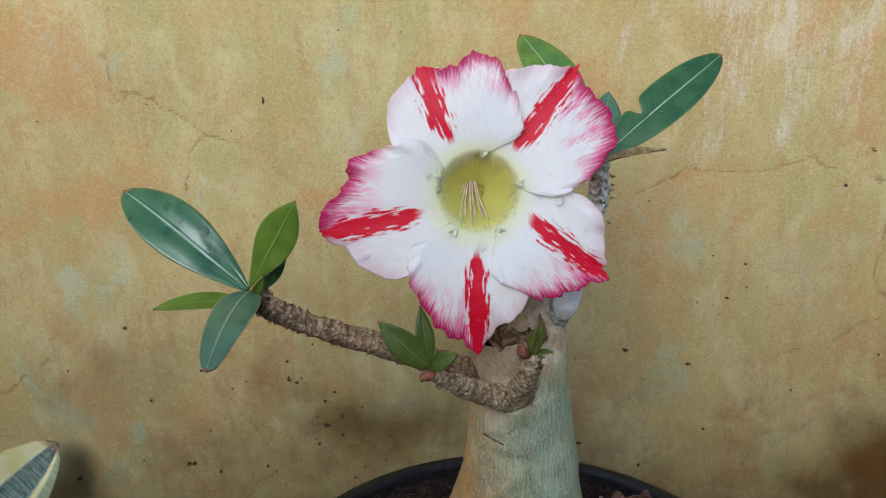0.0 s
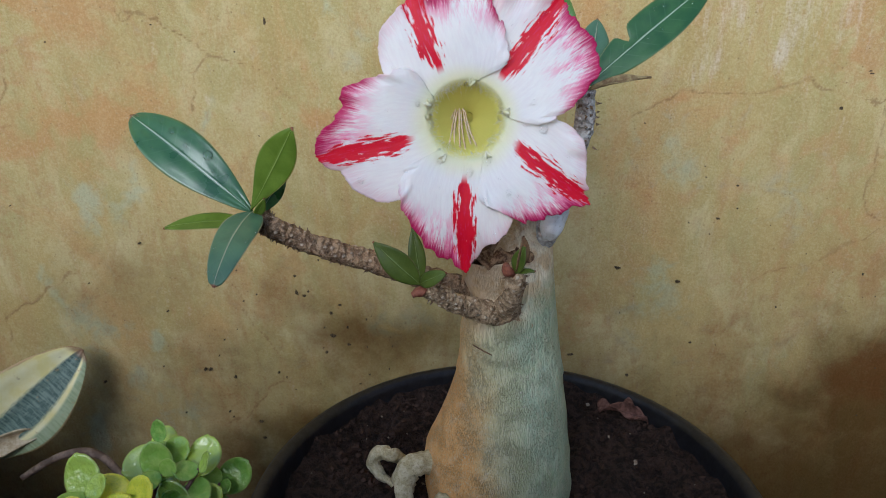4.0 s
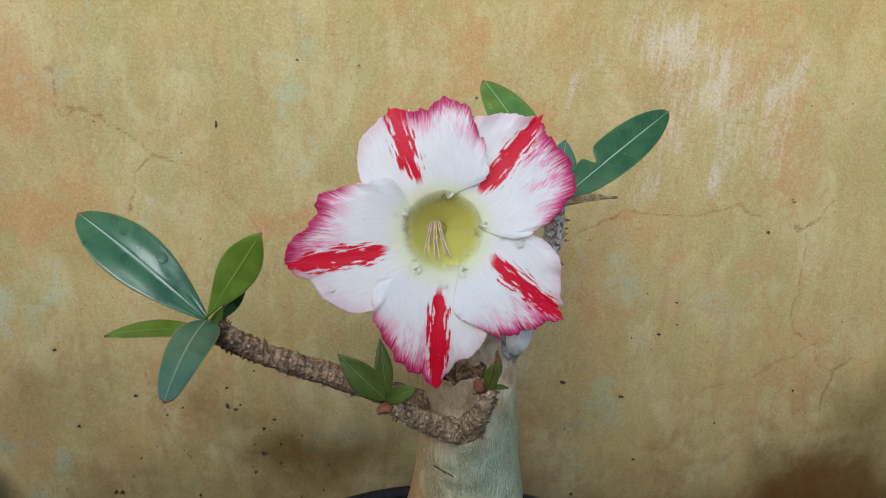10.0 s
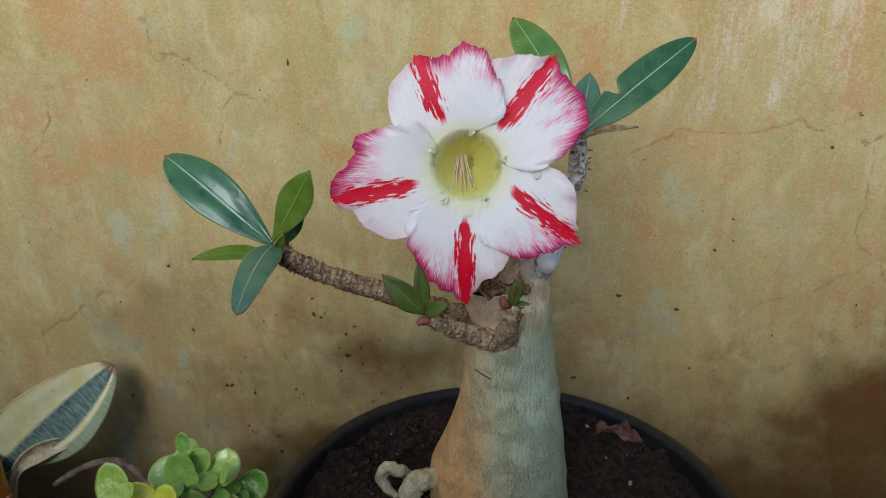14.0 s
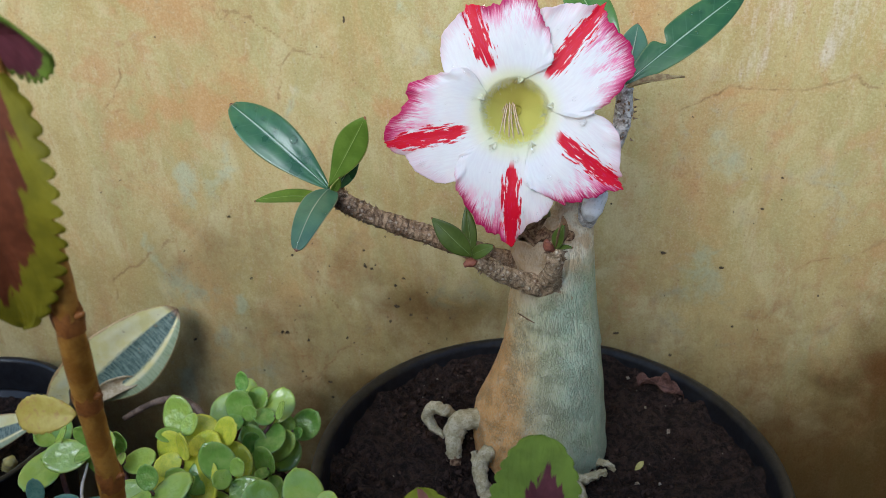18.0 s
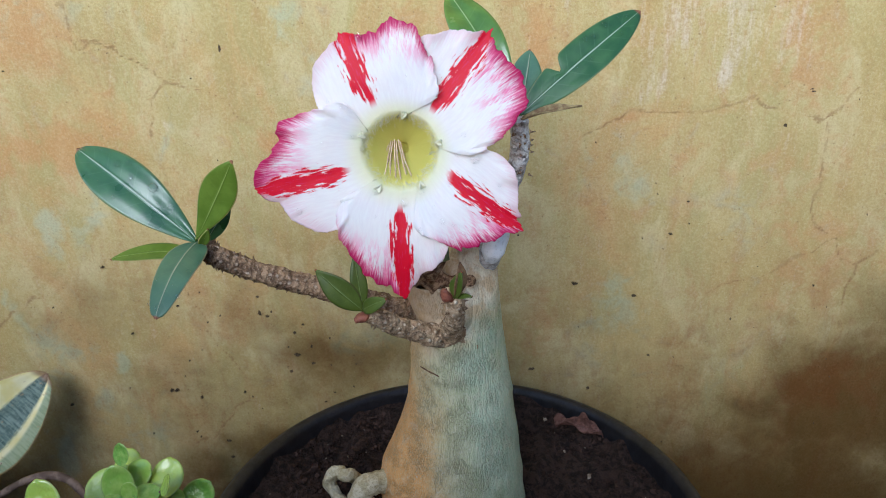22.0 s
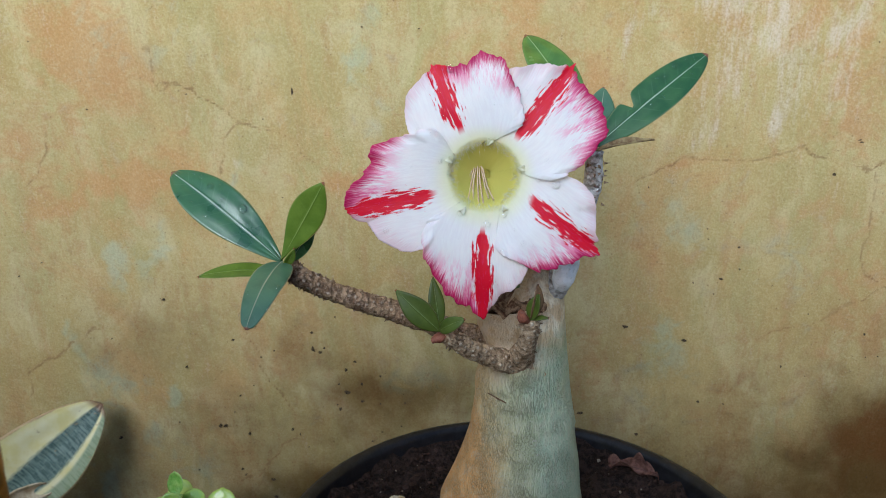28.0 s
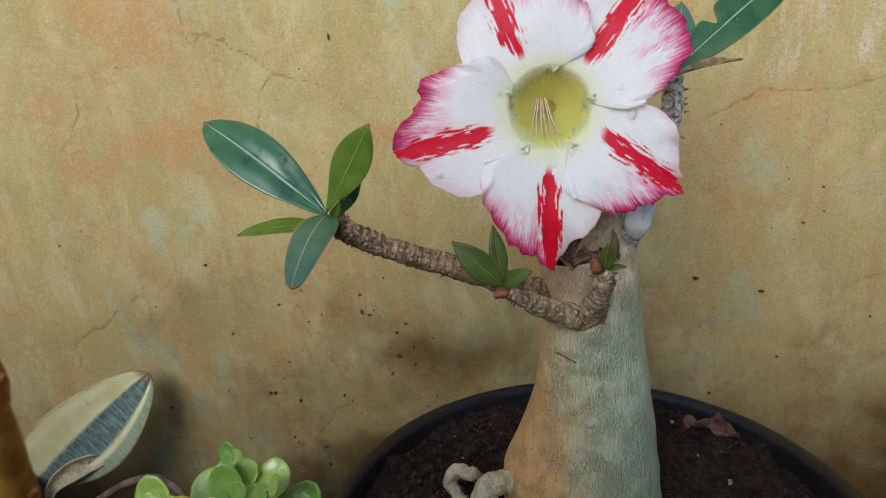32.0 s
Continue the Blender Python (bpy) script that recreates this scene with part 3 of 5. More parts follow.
def water_material():
    g = Graph("water")
    f = g.node("ShaderNodeFresnel")
    f.inputs[0].default_value = 1.36
    clear, gloss, mx = g.node("ShaderNodeBsdfTransparent"), g.node("ShaderNodeBsdfGlossy"), g.node("ShaderNodeMixShader")
    clear.inputs[0].default_value = (0.99, 0.99, 0.99, 1)
    gloss.inputs["Roughness"].default_value = 0.03
    g.t.links.new(g.op("MULTIPLY", f.outputs[0], 0.95), mx.inputs[0])
    g.t.links.new(clear.outputs[0], mx.inputs[1])
    g.t.links.new(gloss.outputs[0], mx.inputs[2])
    g.t.links.new(mx.outputs[0], g.t.nodes["Material Output"].inputs[0])
    return g.m


WALL = wall_material()
BRICK = plain("red_brick", (0.22, 0.075, 0.035), (0.36, 0.16, 0.08), 120, 0.9, 0.2, (0.16, 0.06, 0.035), 0.9, 0.004)
EARTH = plain("grey_earth", (0.12, 0.085, 0.06), (0.18, 0.13, 0.09), 60, 0.95, 0.2, None, 0.6, 0.004)
PLASTIC = plain("black_plastic", (0.006, 0.006, 0.008), (0.013, 0.013, 0.016), 250, 0.34, 0.38, (0.026, 0.022, 0.018), 0.25, 0.0005)
SOIL = plain("dark_soil", (0.013, 0.0075, 0.0055), (0.056, 0.032, 0.024), 320, 0.92, 0.25, (0.11, 0.066, 0.050), 1.0, 0.006)
CRUMB = plain("soil_crumb", (0.017, 0.0095, 0.007), (0.050, 0.029, 0.022), 150, 0.95, 0.2, (0.085, 0.052, 0.040), 0.8, 0.001)
BARK = trunk_material()
STEM = stem_material("scarred_stem", (0.21, 0.125, 0.07), (0.42, 0.28, 0.165), (0.64, 0.51, 0.38))
WARM_STEM = stem_material("flaky_tan_stem", (0.33, 0.22, 0.125), (0.56, 0.41, 0.255), (0.78, 0.67, 0.51), 330.0)
PALE_STEM = stem_material("whitish_stem", (0.42, 0.37, 0.32), (0.68, 0.67, 0.64), (0.80, 0.80, 0.78))
PASTE = plain("white_paste", (0.74, 0.78, 0.80), (0.84, 0.86, 0.87), 220, 0.6, 0.4, (0.46, 0.46, 0.42), 0.5, 0.001)
CUT = plain("dry_cut_wood", (0.11, 0.055, 0.03), (0.36, 0.23, 0.13), 500, 0.85, 0.2, (0.04, 0.022, 0.014), 1.0, 0.0015)
ROOT = plain("pale_root", (0.44, 0.37, 0.21), (0.61, 0.54, 0.36), 340, 0.65, 0.35, (0.16, 0.12, 0.06), 0.9, 0.0015)
LEAF = leaf_material("glossy_leaf", (0.027, 0.095, 0.031), (0.050, 0.142, 0.043), (0.34, 0.42, 0.30), (0.22, 0.24, 0.10), 0.32, coat=0.6, spec=0.6)
DARK_LEAF = leaf_material("dark_wet_leaf", (0.020, 0.074, 0.024), (0.040, 0.112, 0.034), (0.30, 0.38, 0.27), (0.16, 0.20, 0.08), 0.36, coat=0.15, spec=0.35)
SHINY_YOUNG = leaf_material("shiny_young_leaf", (0.065, 0.145, 0.020), (0.105, 0.205, 0.030), (0.30, 0.40, 0.16), (0.16, 0.22, 0.06), 0.22, 0.04, coat=0.7, spec=0.5)
YOUNG = leaf_material("young_leaf", (0.095, 0.155, 0.016), (0.145, 0.22, 0.026), (0.26, 0.34, 0.09), (0.36, 0.31, 0.09), 0.38, 0.035, coat=0.05, spec=0.25)
MID = leaf_material("dark_young_leaf", (0.048, 0.072, 0.011), (0.078, 0.110, 0.016), (0.17, 0.22, 0.08), (0.12, 0.10, 0.04), 0.40, 0.035, coat=0.0, spec=0.2)
DUSTY = leaf_material("dusty_leaf", (0.062, 0.138, 0.075), (0.092, 0.185, 0.095), (0.33, 0.34, 0.22), (0.36, 0.32, 0.16), 0.42, 0.05)
DRY = plain("dry_leaf", (0.12, 0.060, 0.030), (0.21, 0.125, 0.060), 260, 0.7, 0.3, (0.07, 0.035, 0.020), 0.7, 0.0008)
DRY_OLIVE = plain("withered_olive_leaf", (0.16, 0.10, 0.045), (0.29, 0.225, 0.105), 320, 0.65, 0.3, (0.10, 0.05, 0.03), 0.7, 0.0008)
GOLD = plain("yellowing_leaf", (0.48, 0.36, 0.06), (0.58, 0.47, 0.11), 120, 0.5, 0.3, (0.42, 0.16, 0.10))
DRY_PALE = plain("pale_dying_leaf", (0.46, 0.34, 0.19), (0.62, 0.51, 0.33), 260, 0.6, 0.3, (0.30, 0.17, 0.09), 0.5, 0.001)
BUD = plain("red_bud", (0.14, 0.042, 0.024), (0.25, 0.085, 0.048), 500, 0.55, 0.4, (0.10, 0.04, 0.025), 0.5, 0.0005)
PETAL = petal_material()
THROAT = throat_material()
AWN = plain("hairy_awn", (0.50, 0.33, 0.20), (0.66, 0.50, 0.33), 900, 0.6, 0.3, (0.76, 0.68, 0.50), 0.4, 0.0003)
HAIR = plain("pale_hair", (0.84, 0.82, 0.66), (0.88, 0.86, 0.74), 900, 0.5, 0.3, None, 0.1, 0.0002, sheer=0.6)
LOBE = plain("cream_lobe", (0.82, 0.80, 0.56), (0.90, 0.88, 0.74), 400, 0.45, 0.4, (0.88, 0.86, 0.72), 0.2, 0.0003, sheer=0.5)
CALYX = plain("green_calyx", (0.16, 0.20, 0.06), (0.25, 0.27, 0.10), 300, 0.5, 0.4)
SNAKE = snake_leaf_material()
CREAM = plain("cream_stalk", (0.60, 0.50, 0.16), (0.74, 0.66, 0.34), 200, 0.45, 0.4, (0.50, 0.44, 0.14), 0.3, 0.0008)
COLEUS = coleus_material("wine_and_lime_leaf", (0.15, 0.215, 0.028), (0.10, 0.027, 0.034), 0.62)
COLEUS_PINK = coleus_material("dusky_pink_and_yellow_leaf", (0.22, 0.24, 0.02), (0.26, 0.11, 0.08), 0.92)
COLEUS_RUST = coleus_material("rust_and_yellow_leaf", (0.19, 0.165, 0.010), (0.125, 0.036, 0.014), 0.60)
NODE = plain("red_brown_node", (0.17, 0.055, 0.012), (0.26, 0.095, 0.020), 200, 0.5, 0.4, (0.12, 0.04, 0.012), 0.4, 0.001)
COLEUS_STEM = plain("amber_stem", (0.27, 0.115, 0.016), (0.40, 0.20, 0.034), 160, 0.5, 0.4, (0.24, 0.10, 0.02), 0.4, 0.001)
FLESHY = succulent_material()
YELLOW = plain("yellow_leaf", (0.58, 0.62, 0.05), (0.74, 0.72, 0.07), 200, 0.3, 0.5, (0.36, 0.42, 0.06), 0.2, 0.0005)
TEAL = plain("bluish_leaf", (0.09, 0.20, 0.15), (0.15, 0.28, 0.20), 200, 0.3, 0.5, (0.20, 0.32, 0.22), 0.2, 0.0005)
MAUVE = plain("mauve_leaf", (0.38, 0.25, 0.25), (0.50, 0.36, 0.34), 200, 0.4, 0.4)
TWIG = plain("dry_twig", (0.13, 0.085, 0.06), (0.26, 0.18, 0.13), 200, 0.8, 0.3)
PURPLE_STEM = plain("purple_stem", (0.10, 0.045, 0.05), (0.19, 0.09, 0.085), 300, 0.55, 0.4)
SPECK = plain("black_mould", (0.040, 0.029, 0.017), (0.12, 0.08, 0.04), 900, 0.9, 0.2)
WATER = water_material()

# ---- wall and ground ----


def build_wall():
    fine_x = np.r_[np.arange(-0.40, -0.25, 0.004), np.arange(-0.25, 0.26, 0.0014), np.arange(0.262, 0.42, 0.004)]
    fine_z = np.r_[np.arange(0.0, 0.15, 0.004), np.arange(0.15, 0.47, 0.0014), np.arange(0.472, 0.56, 0.004)]
    xs = np.r_[np.linspace(-3, -0.42, 14), fine_x, np.linspace(0.44, 3, 14)]
    zs = np.r_[-0.05, fine_z, np.linspace(0.58, 2.4, 12)]
    X, Z = np.meshgrid(xs, zs, indexing="ij")
    blob = lambda spots: np.max([a * np.exp(-(((X - x) / w) ** 2) - (((Z - z) / h) ** 2)) for x, z, w, h, a in spots], axis=0)
    wx = 0.012 * fbm(X, Z, 0.03, 7, 3)
    wz = 0.012 * fbm(X, Z, 0.03, 17, 3)
    X0, Z0 = X, Z
    X, Z = X + wx, Z + wz
    rust = blob([(-0.166, 0.417, 0.03, 0.03, 1.0), (-0.155, 0.363, 0.036, 0.014, 1.0), (-0.185, 0.345, 0.02, 0.03, 0.7), (-0.131, 0.378, 0.012, 0.012, 0.7),
                 (-0.048, 0.362, 0.02, 0.016, 0.8), (0.032, 0.428, 0.02, 0.03, 0.7), (0.013, 0.408, 0.014, 0.014, 0.5), (0.16, 0.44, 0.08, 0.05, 0.5),
                 (0.171, 0.373, 0.04, 0.016, 0.6), (0.19, 0.405, 0.03, 0.03, 0.65), (0.119, 0.366, 0.010, 0.008, 0.7), (0.178, 0.372, 0.012, 0.008, 0.6), (0.148, 0.343, 0.010, 0.006, 0.5), (0.174, 0.336, 0.008, 0.010, 0.6), (0.102, 0.320, 0.02, 0.012, 0.5), (0.076, 0.403, 0.014, 0.014, 0.8), (0.227, 0.225, 0.03, 0.012, 0.9), (-0.190, 0.372, 0.025, 0.02, 0.6), (0.076, 0.261, 0.012, 0.02, 0.6), (-0.17, 0.39, 0.05, 0.03, 0.45), (-0.1, 0.30, 0.03, 0.05, 0.3), (0.2, 0.30, 0.05, 0.06, 0.4)])
    algae = blob([(-0.166, 0.307, 0.008, 0.014, 1.0), (-0.150, 0.319, 0.007, 0.012, 0.8), (-0.177, 0.248, 0.019, 0.014, 1.0), (-0.197, 0.269, 0.006, 0.009, 0.9), (-0.188, 0.262, 0.008, 0.012, 0.8), (-0.145, 0.235, 0.006, 0.008, 0.9), (-0.107, 0.356, 0.006, 0.012, 0.5),
                  (-0.183, 0.178, 0.009, 0.016, 1.0), (-0.156, 0.205, 0.010, 0.010, 0.8), (-0.141, 0.190, 0.013, 0.012, 0.6), (-0.01, 0.245, 0.014, 0.01, 0.7), (-0.03, 0.413, 0.009, 0.03, 0.6), (-0.133, 0.426, 0.03, 0.012, 0.45), (0.111, 0.345, 0.012, 0.022, 0.5), (0.172, 0.318, 0.014, 0.025, 0.45), (0.108, 0.262, 0.018, 0.028, 0.5), (0.168, 0.228, 0.008, 0.03, 0.35)])
    lime = blob([(0.145, 0.421, 0.013, 0.03, 1.0), (0.147, 0.392, 0.006, 0.018, 0.8), (0.182, 0.428, 0.010, 0.025, 0.9), (0.125, 0.392, 0.006, 0.018, 0.6), (0.127, 0.445, 0.025, 0.02, 0.9), (0.150, 0.415, 0.045, 0.035, 0.55), (0.094, 0.430, 0.007, 0.02, 0.6), (0.158, 0.402, 0.005, 0.012, 0.6), (-0.2, 0.46, 0.03, 0.04, 0.4), (-0.105, 0.362, 0.004, 0.004, 0.7)])
    # damp stains lower right, plus painted shade near the ground, pot and bent leaf
    damp_shade = blob([(0.240, 0.208, 0.060, 0.045, 1.5), (0.205, 0.190, 0.040, 0.040, 1.0), (0.248, 0.262, 0.05, 0.045, 0.65), (0.205, 0.14, 0.09, 0.07, 1.4), (0.232, 0.245, 0.022, 0.022, 0.8), (-0.02, 0.05, 0.6, 0.15, 0.8), (0.06, 0.05, 0.24, 0.165, 1.5), (-0.070, 0.180, 0.055, 0.024, 1.0), (-0.110, 0.165, 0.05, 0.02, 0.8), (-0.03, 0.205, 0.05, 0.03, 0.6), (0.12, 0.165, 0.10, 0.03, 1.0), (-0.178, 0.200, 0.010, 0.030, 0.5), (-0.03, 0.235, 0.06, 0.024, 0.9), (-0.115, 0.222, 0.05, 0.03, 0.5), (-0.16, 0.258, 0.05, 0.03, 0.45), (-0.06, 0.255, 0.08, 0.034, 0.5), (-0.200, 0.225, 0.03, 0.03, 0.35), (0.145, 0.235, 0.035, 0.03, 0.5), (0.150, 0.195, 0.05, 0.03, 0.45), (0.195, 0.262, 0.03, 0.012, 0.4)])
    cracks = [[(-132, 403), (-115, 397), (-96, 386), (-80, 379), (-58, 364)], [(-96, 386), (-105, 374), (-107, 361)], [(-137, 422), (-135, 399), (-122, 402)], [(-105, 286), (-99, 267), (-89, 247), (-79, 224), (-78, 215), (-86, 207), (-104, 189), (-116, 185)], [(-207, 350), (-198, 363), (-191, 368), (-192, 383)],
              [(-227, 235), (-223, 248), (-214, 256), (-182, 276)],
              [(86, 353), (119, 366), (148, 364), (168, 368), (186, 362), (202, 364), (214, 372)], [(158, 277), (170, 280), (183, 282), (201, 297), (222, 306)], [(204, 318), (205, 313), (210, 307)], [(205, 361), (206, 342), (204, 318)], [(216, 300), (226, 288), (240, 300)], [(226, 288), (228, 262), (224, 240)]]
    dist = np.full(X.shape, 9.0)
    jx, jz = X0 + 0.0035 * fbm(X0, Z0, 0.012, 31, 3), Z0 + 0.0035 * fbm(X0, Z0, 0.012, 41, 3)
    for line in cracks:
        for (ax, az), (bx, bz) in zip(line, line[1:]):
            ax, az, bx, bz = ax / 1000, az / 1000, bx / 1000, bz / 1000
            u = np.clip(((jx - ax) * (bx - ax) + (jz - az) * (bz - az)) / ((bx - ax) ** 2 + (bz - az) ** 2), 0, 1)
            dist = np.minimum(dist, np.hypot(jx - ax - u * (bx - ax), jz - az - u * (bz - az)))
    relief = 0.0012 * fbm(X0, Z0, 0.06, 3, 4) - 0.0003 * np.exp(-((dist / 0.0015) ** 2))
    p = np.dstack([X0, WALL_Y + 0.07 - relief * ((np.abs(X0) < 0.4) & (Z0 < 0.56)), Z0])
    front = p - np.array([0, 0.07, 0])
    verts = np.concatenate([front.reshape(-1, 3), np.dstack([X0, np.full(X0.shape, WALL_Y + 0.14), Z0])[[0, -1]][:, [0, -1]].reshape(-1, 3)])
    n, m = X0.shape
    k = n * m
    faces = grid_faces(n, m, flip=False)
    a, b, c, d = k, k + 1, k + 2, k + 3
    faces += [[a, b, d, c], [0, m - 1, b, a][::-1], [(n - 1) * m, n * m - 1, d, c], [m - 1, n * m - 1, d, b][::-1]]
    pad = np.zeros((4, 3))
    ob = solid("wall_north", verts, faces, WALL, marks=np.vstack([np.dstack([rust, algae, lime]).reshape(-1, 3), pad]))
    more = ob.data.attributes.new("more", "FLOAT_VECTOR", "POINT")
    more.data.foreach_set("vector", np.vstack([np.dstack([damp_shade, dist, relief]).reshape(-1, 3), pad + 1]).astype(np.float32).ravel())
    return tagged(ob, "weathered ochre lime-washed plaster wall with rust, algae and cracks", "wall", kind="structure")


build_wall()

specks = [(-178, 210, 1.1), (-118, 219, 1.0), (-136, 254, 0.8), (-93, 175, 1.2), (-144, 292, 0.8), (198, 367, 0.9), (194, 374, 1.0), (-67, 266, 2.0), (-67, 275, 1.0), (-50, 254, 1.2), (-50, 241, 1.6), (-42, 246, 1.0), (-42, 236, 1.1), (-54, 231, 1.4), (-45, 259, 0.9), (-121, 219, 1.0), (-21, 222, 1.4), (-81, 218, 0.9),
          (-69, 397, 1.5), (-94, 186, 1.1), (184, 359, 1.3), (193, 375, 0.9), (93, 281, 1.4), (138, 307, 0.8), (123, 274, 1.1), (172, 261, 0.9), (73, 232, 1.7), (103, 220, 1.0), (133, 240, 0.8), (210, 279, 0.8), (-63, 264, 1.1)]
rng = np.random.RandomState(5)
sv, sf = [], []
for sx, sz, sr in specks + [(rng.uniform(-220, 230), rng.uniform(170, 430), rng.uniform(0.25, 0.6)) for _ in range(70)] + [(rng.uniform(-125, -15), rng.uniform(205, 285), rng.uniform(0.5, 1.0)) for _ in range(16)]:
    k, n = len(sv), 7
    w, h = (0.55, 1.6) if (sx, sz) == (-69, 397) else (1.25, 0.7) if rng.rand() < 0.5 else (0.8, 1.0)
    for i in range(n):
        q = 6.283 * i / n
        r = sr * rng.uniform(0.4, 1.0) / 1000
        sv.append((sx / 1000 + r * w * math.cos(q), WALL_Y - 0.0006, sz / 1000 + r * h * math.sin(q)))
        sv.append((sx / 1000 + r * 1.3 * w * math.cos(q), WALL_Y + 0.0035, sz / 1000 + r * 1.3 * h * math.sin(q)))
    sf.append([k + 2 * i for i in range(n)])
    sf += [[k + 2 * i, k + 2 * i + 1, k + (2 * i + 3) % (2 * n), k + (2 * i + 2) % (2 * n)] for i in range(n)]
tagged(solid("mould_specks", sv, sf, SPECK, smooth=False), "scattered black mould specks on the plaster wall", "mould", kind="stuff")


def build_ground():
    r = [-60, -6, -2, -1, -0.5, 0, 0.5, 1, 2, 6, 60]
    X, Y = np.meshgrid(r, [-60, -6, -2, -1, -0.5, 0, 0.3, 0.46, 2, 8, 60], indexing="ij")
    p = np.dstack([X, Y, np.full(X.shape, GROUND - 0.02)])
    v, f, _ = slab(p, 0.04)
    return tagged(solid("ground", v, f, EARTH, smooth=False), "bare grey earth in front of the wall", "ground", kind="structure")


ground = build_ground()

# unseen block added behind the camera to darken the lower wall
v, f, _ = slab(np.dstack([*np.meshgrid(np.linspace(-3, 3, 7), [-0.20, -0.105], indexing="ij"), np.full((7, 2), 0.2225)]), 0.445)
tagged(solid("wall_south", v, f, plain("blocker_grey", (0.12, 0.10, 0.07), (0.18, 0.15, 0.11), 40, 0.9, 0.2), smooth=False), "added unseen parapet that keeps low light off the lower wall", "wall", kind="structure")

# ---- flower pots ----


def lathe(profile, sides=72):
    """A turned body from (radius, height) pairs."""
    ang = np.linspace(0, 2 * np.pi, sides, endpoint=False)
    v = np.concatenate([np.c_[r * np.cos(ang), r * np.sin(ang), np.full(sides, z)] for r, z in profile])
    return v, grid_faces(len(profile), sides, wrap=True)


def flower_pot(place, radius, rim_z, label, soil_drop):
    x, y, z0 = place
    pot = root_at("flower_pot", place, label, "flower pot")
    h = rim_z - z0
    R = radius
    v, f = lathe([(0.0005, 0), (R * 0.70, 0), (R * 0.72, 0.002), (R * 0.915, h - 0.022), (R * 0.915, h - 0.020), (R * 0.88, h - 0.020), (R * 0.68, 0.004), (0.0005, 0.004)])
    solid("body", v, f, PLASTIC, pot)
    v, f = lathe([(R * 0.915, h - 0.024), (R * 0.975, h - 0.023), (R * 0.982, h - 0.0215), (R * 0.992, h - 0.004), (R, h - 0.0015), (R * 0.995, h - 0.0002), (R * 0.975, h), (R * 0.955, h - 0.0006), (R * 0.945, h - 0.003), (R * 0.915, h - 0.024)])
    solid("rim", v, f, PLASTIC, pot, "rolled black plastic rim")
    s = rim_z - soil_drop - z0
    q = np.linspace(0, 1, 110)
    ang = np.linspace(0, 2 * np.pi, 240, endpoint=False)
    A, Q = np.meshgrid(ang, q)
    rr = Q * R * 0.945
    px, py = rr * np.cos(A), rr * np.sin(A)
    pz = s + 0.0022 * fbm(px + 3, py + 5, 0.03, 11, 3) + 0.0026 * fbm(px + 1, py + 2, 0.006, 12, 4) + 0.006 * Q**5 + 0.006 * np.clip(py / R, 0, 1) ** 1.5
    solid("soil", np.dstack([px, py, pz]).reshape(-1, 3), grid_faces(110, 240, wrap=True), SOIL, pot, "dark brown crumbly potting soil")
    return pot


POT, RIM_Z, POT_R = (0.0357, 0.199, BRICK_TOP), 0.2425, 0.0927
SOIL_Z = 0.2275
flower_pot(POT, POT_R, RIM_Z, "round black plastic flower pot filled with dark soil", RIM_Z - SOIL_Z)
flower_pot((-0.290, 0.228, BRICK_TOP), 0.075, 0.199, "black plastic flower pot with the snake plant", 0.034)
flower_pot((-0.118, 0.203, BRICK_TOP), 0.050, 0.172, "small black plastic flower pot under the succulent", 0.006)


def crumbs(centre, radius, z, count, seed):
    rs = np.random.RandomState(seed)
    v, f = [], []
    cube = np.array([(-1, -1, -1), (1, -1, -1), (1, 1, -1), (-1, 1, -1), (-1, -1, 1), (1, -1, 1), (1, 1, 1), (-1, 1, 1)], float)
    for _ in range(count):
        q, r = rs.uniform(0, 6.283), radius * math.sqrt(rs.uniform(0, 1))
        size = 0.0003 + 0.0013 * rs.uniform(0, 1) ** 5
        if rs.rand() < 0.08:
            scale = np.array([size * 0.35, size * 2.5, size * 0.35])
        else:
            scale = size * rs.uniform(0.6, 1.2, 3)
        turn = np.array(Euler(rs.uniform(0, 6.28, 3)).to_matrix()) if scale[1] < 0.002 else np.array(Euler((0, 0, rs.uniform(0, 6.28))).to_matrix())
        k = len(v)
        v.extend(((cube * rs.uniform(0.25, 1.0, (8, 3)) * scale) @ turn.T + (centre[0] + r * math.cos(q), centre[1] + r * math.sin(q), z + size * 0.5 + 0.006 * (r / radius * 0.95) ** 5 + 0.006 * max(0.0, r * math.sin(q) / radius) ** 1.5)).tolist())
        f += [[k + i for i in face] for face in ((3, 2, 1, 0), (4, 5, 6, 7), (0, 1, 5, 4), (1, 2, 6, 5), (2, 3, 7, 6), (3, 0, 4, 7))]
    return v, f


v, f = crumbs(POT, POT_R * 0.92, SOIL_Z - 0.0006, 9000, 3)
tagged(solid("soil_crumbs", v, f, CRUMB, smooth=False), "loose crumbs of dark soil and fine fibres", "soil", kind="stuff")

v, f = crumbs(POT, POT_R * 0.90, SOIL_Z - 0.0002, 110, 31)
tagged(solid("soil_fibres", v, f, plain("pale_fibre", (0.22, 0.16, 0.11), (0.34, 0.28, 0.21), 400, 0.8), smooth=False), "pale fibres and chips scattered in the soil", "soil", kind="stuff")

# ---- desert rose ----
ROSE = np.array((0.0335, 0.224, SOIL_Z - 0.02))
rose = root_at("desert_rose", ROSE, "potted desert rose with swollen grey-green trunk and one pink-edged flower", "plant")


def rose_part(name, shape, material, label="", parent=None):
    v, f, marks = shape
    return solid(name, v, f, material, parent or rose, label, marks=marks, at=ROSE)


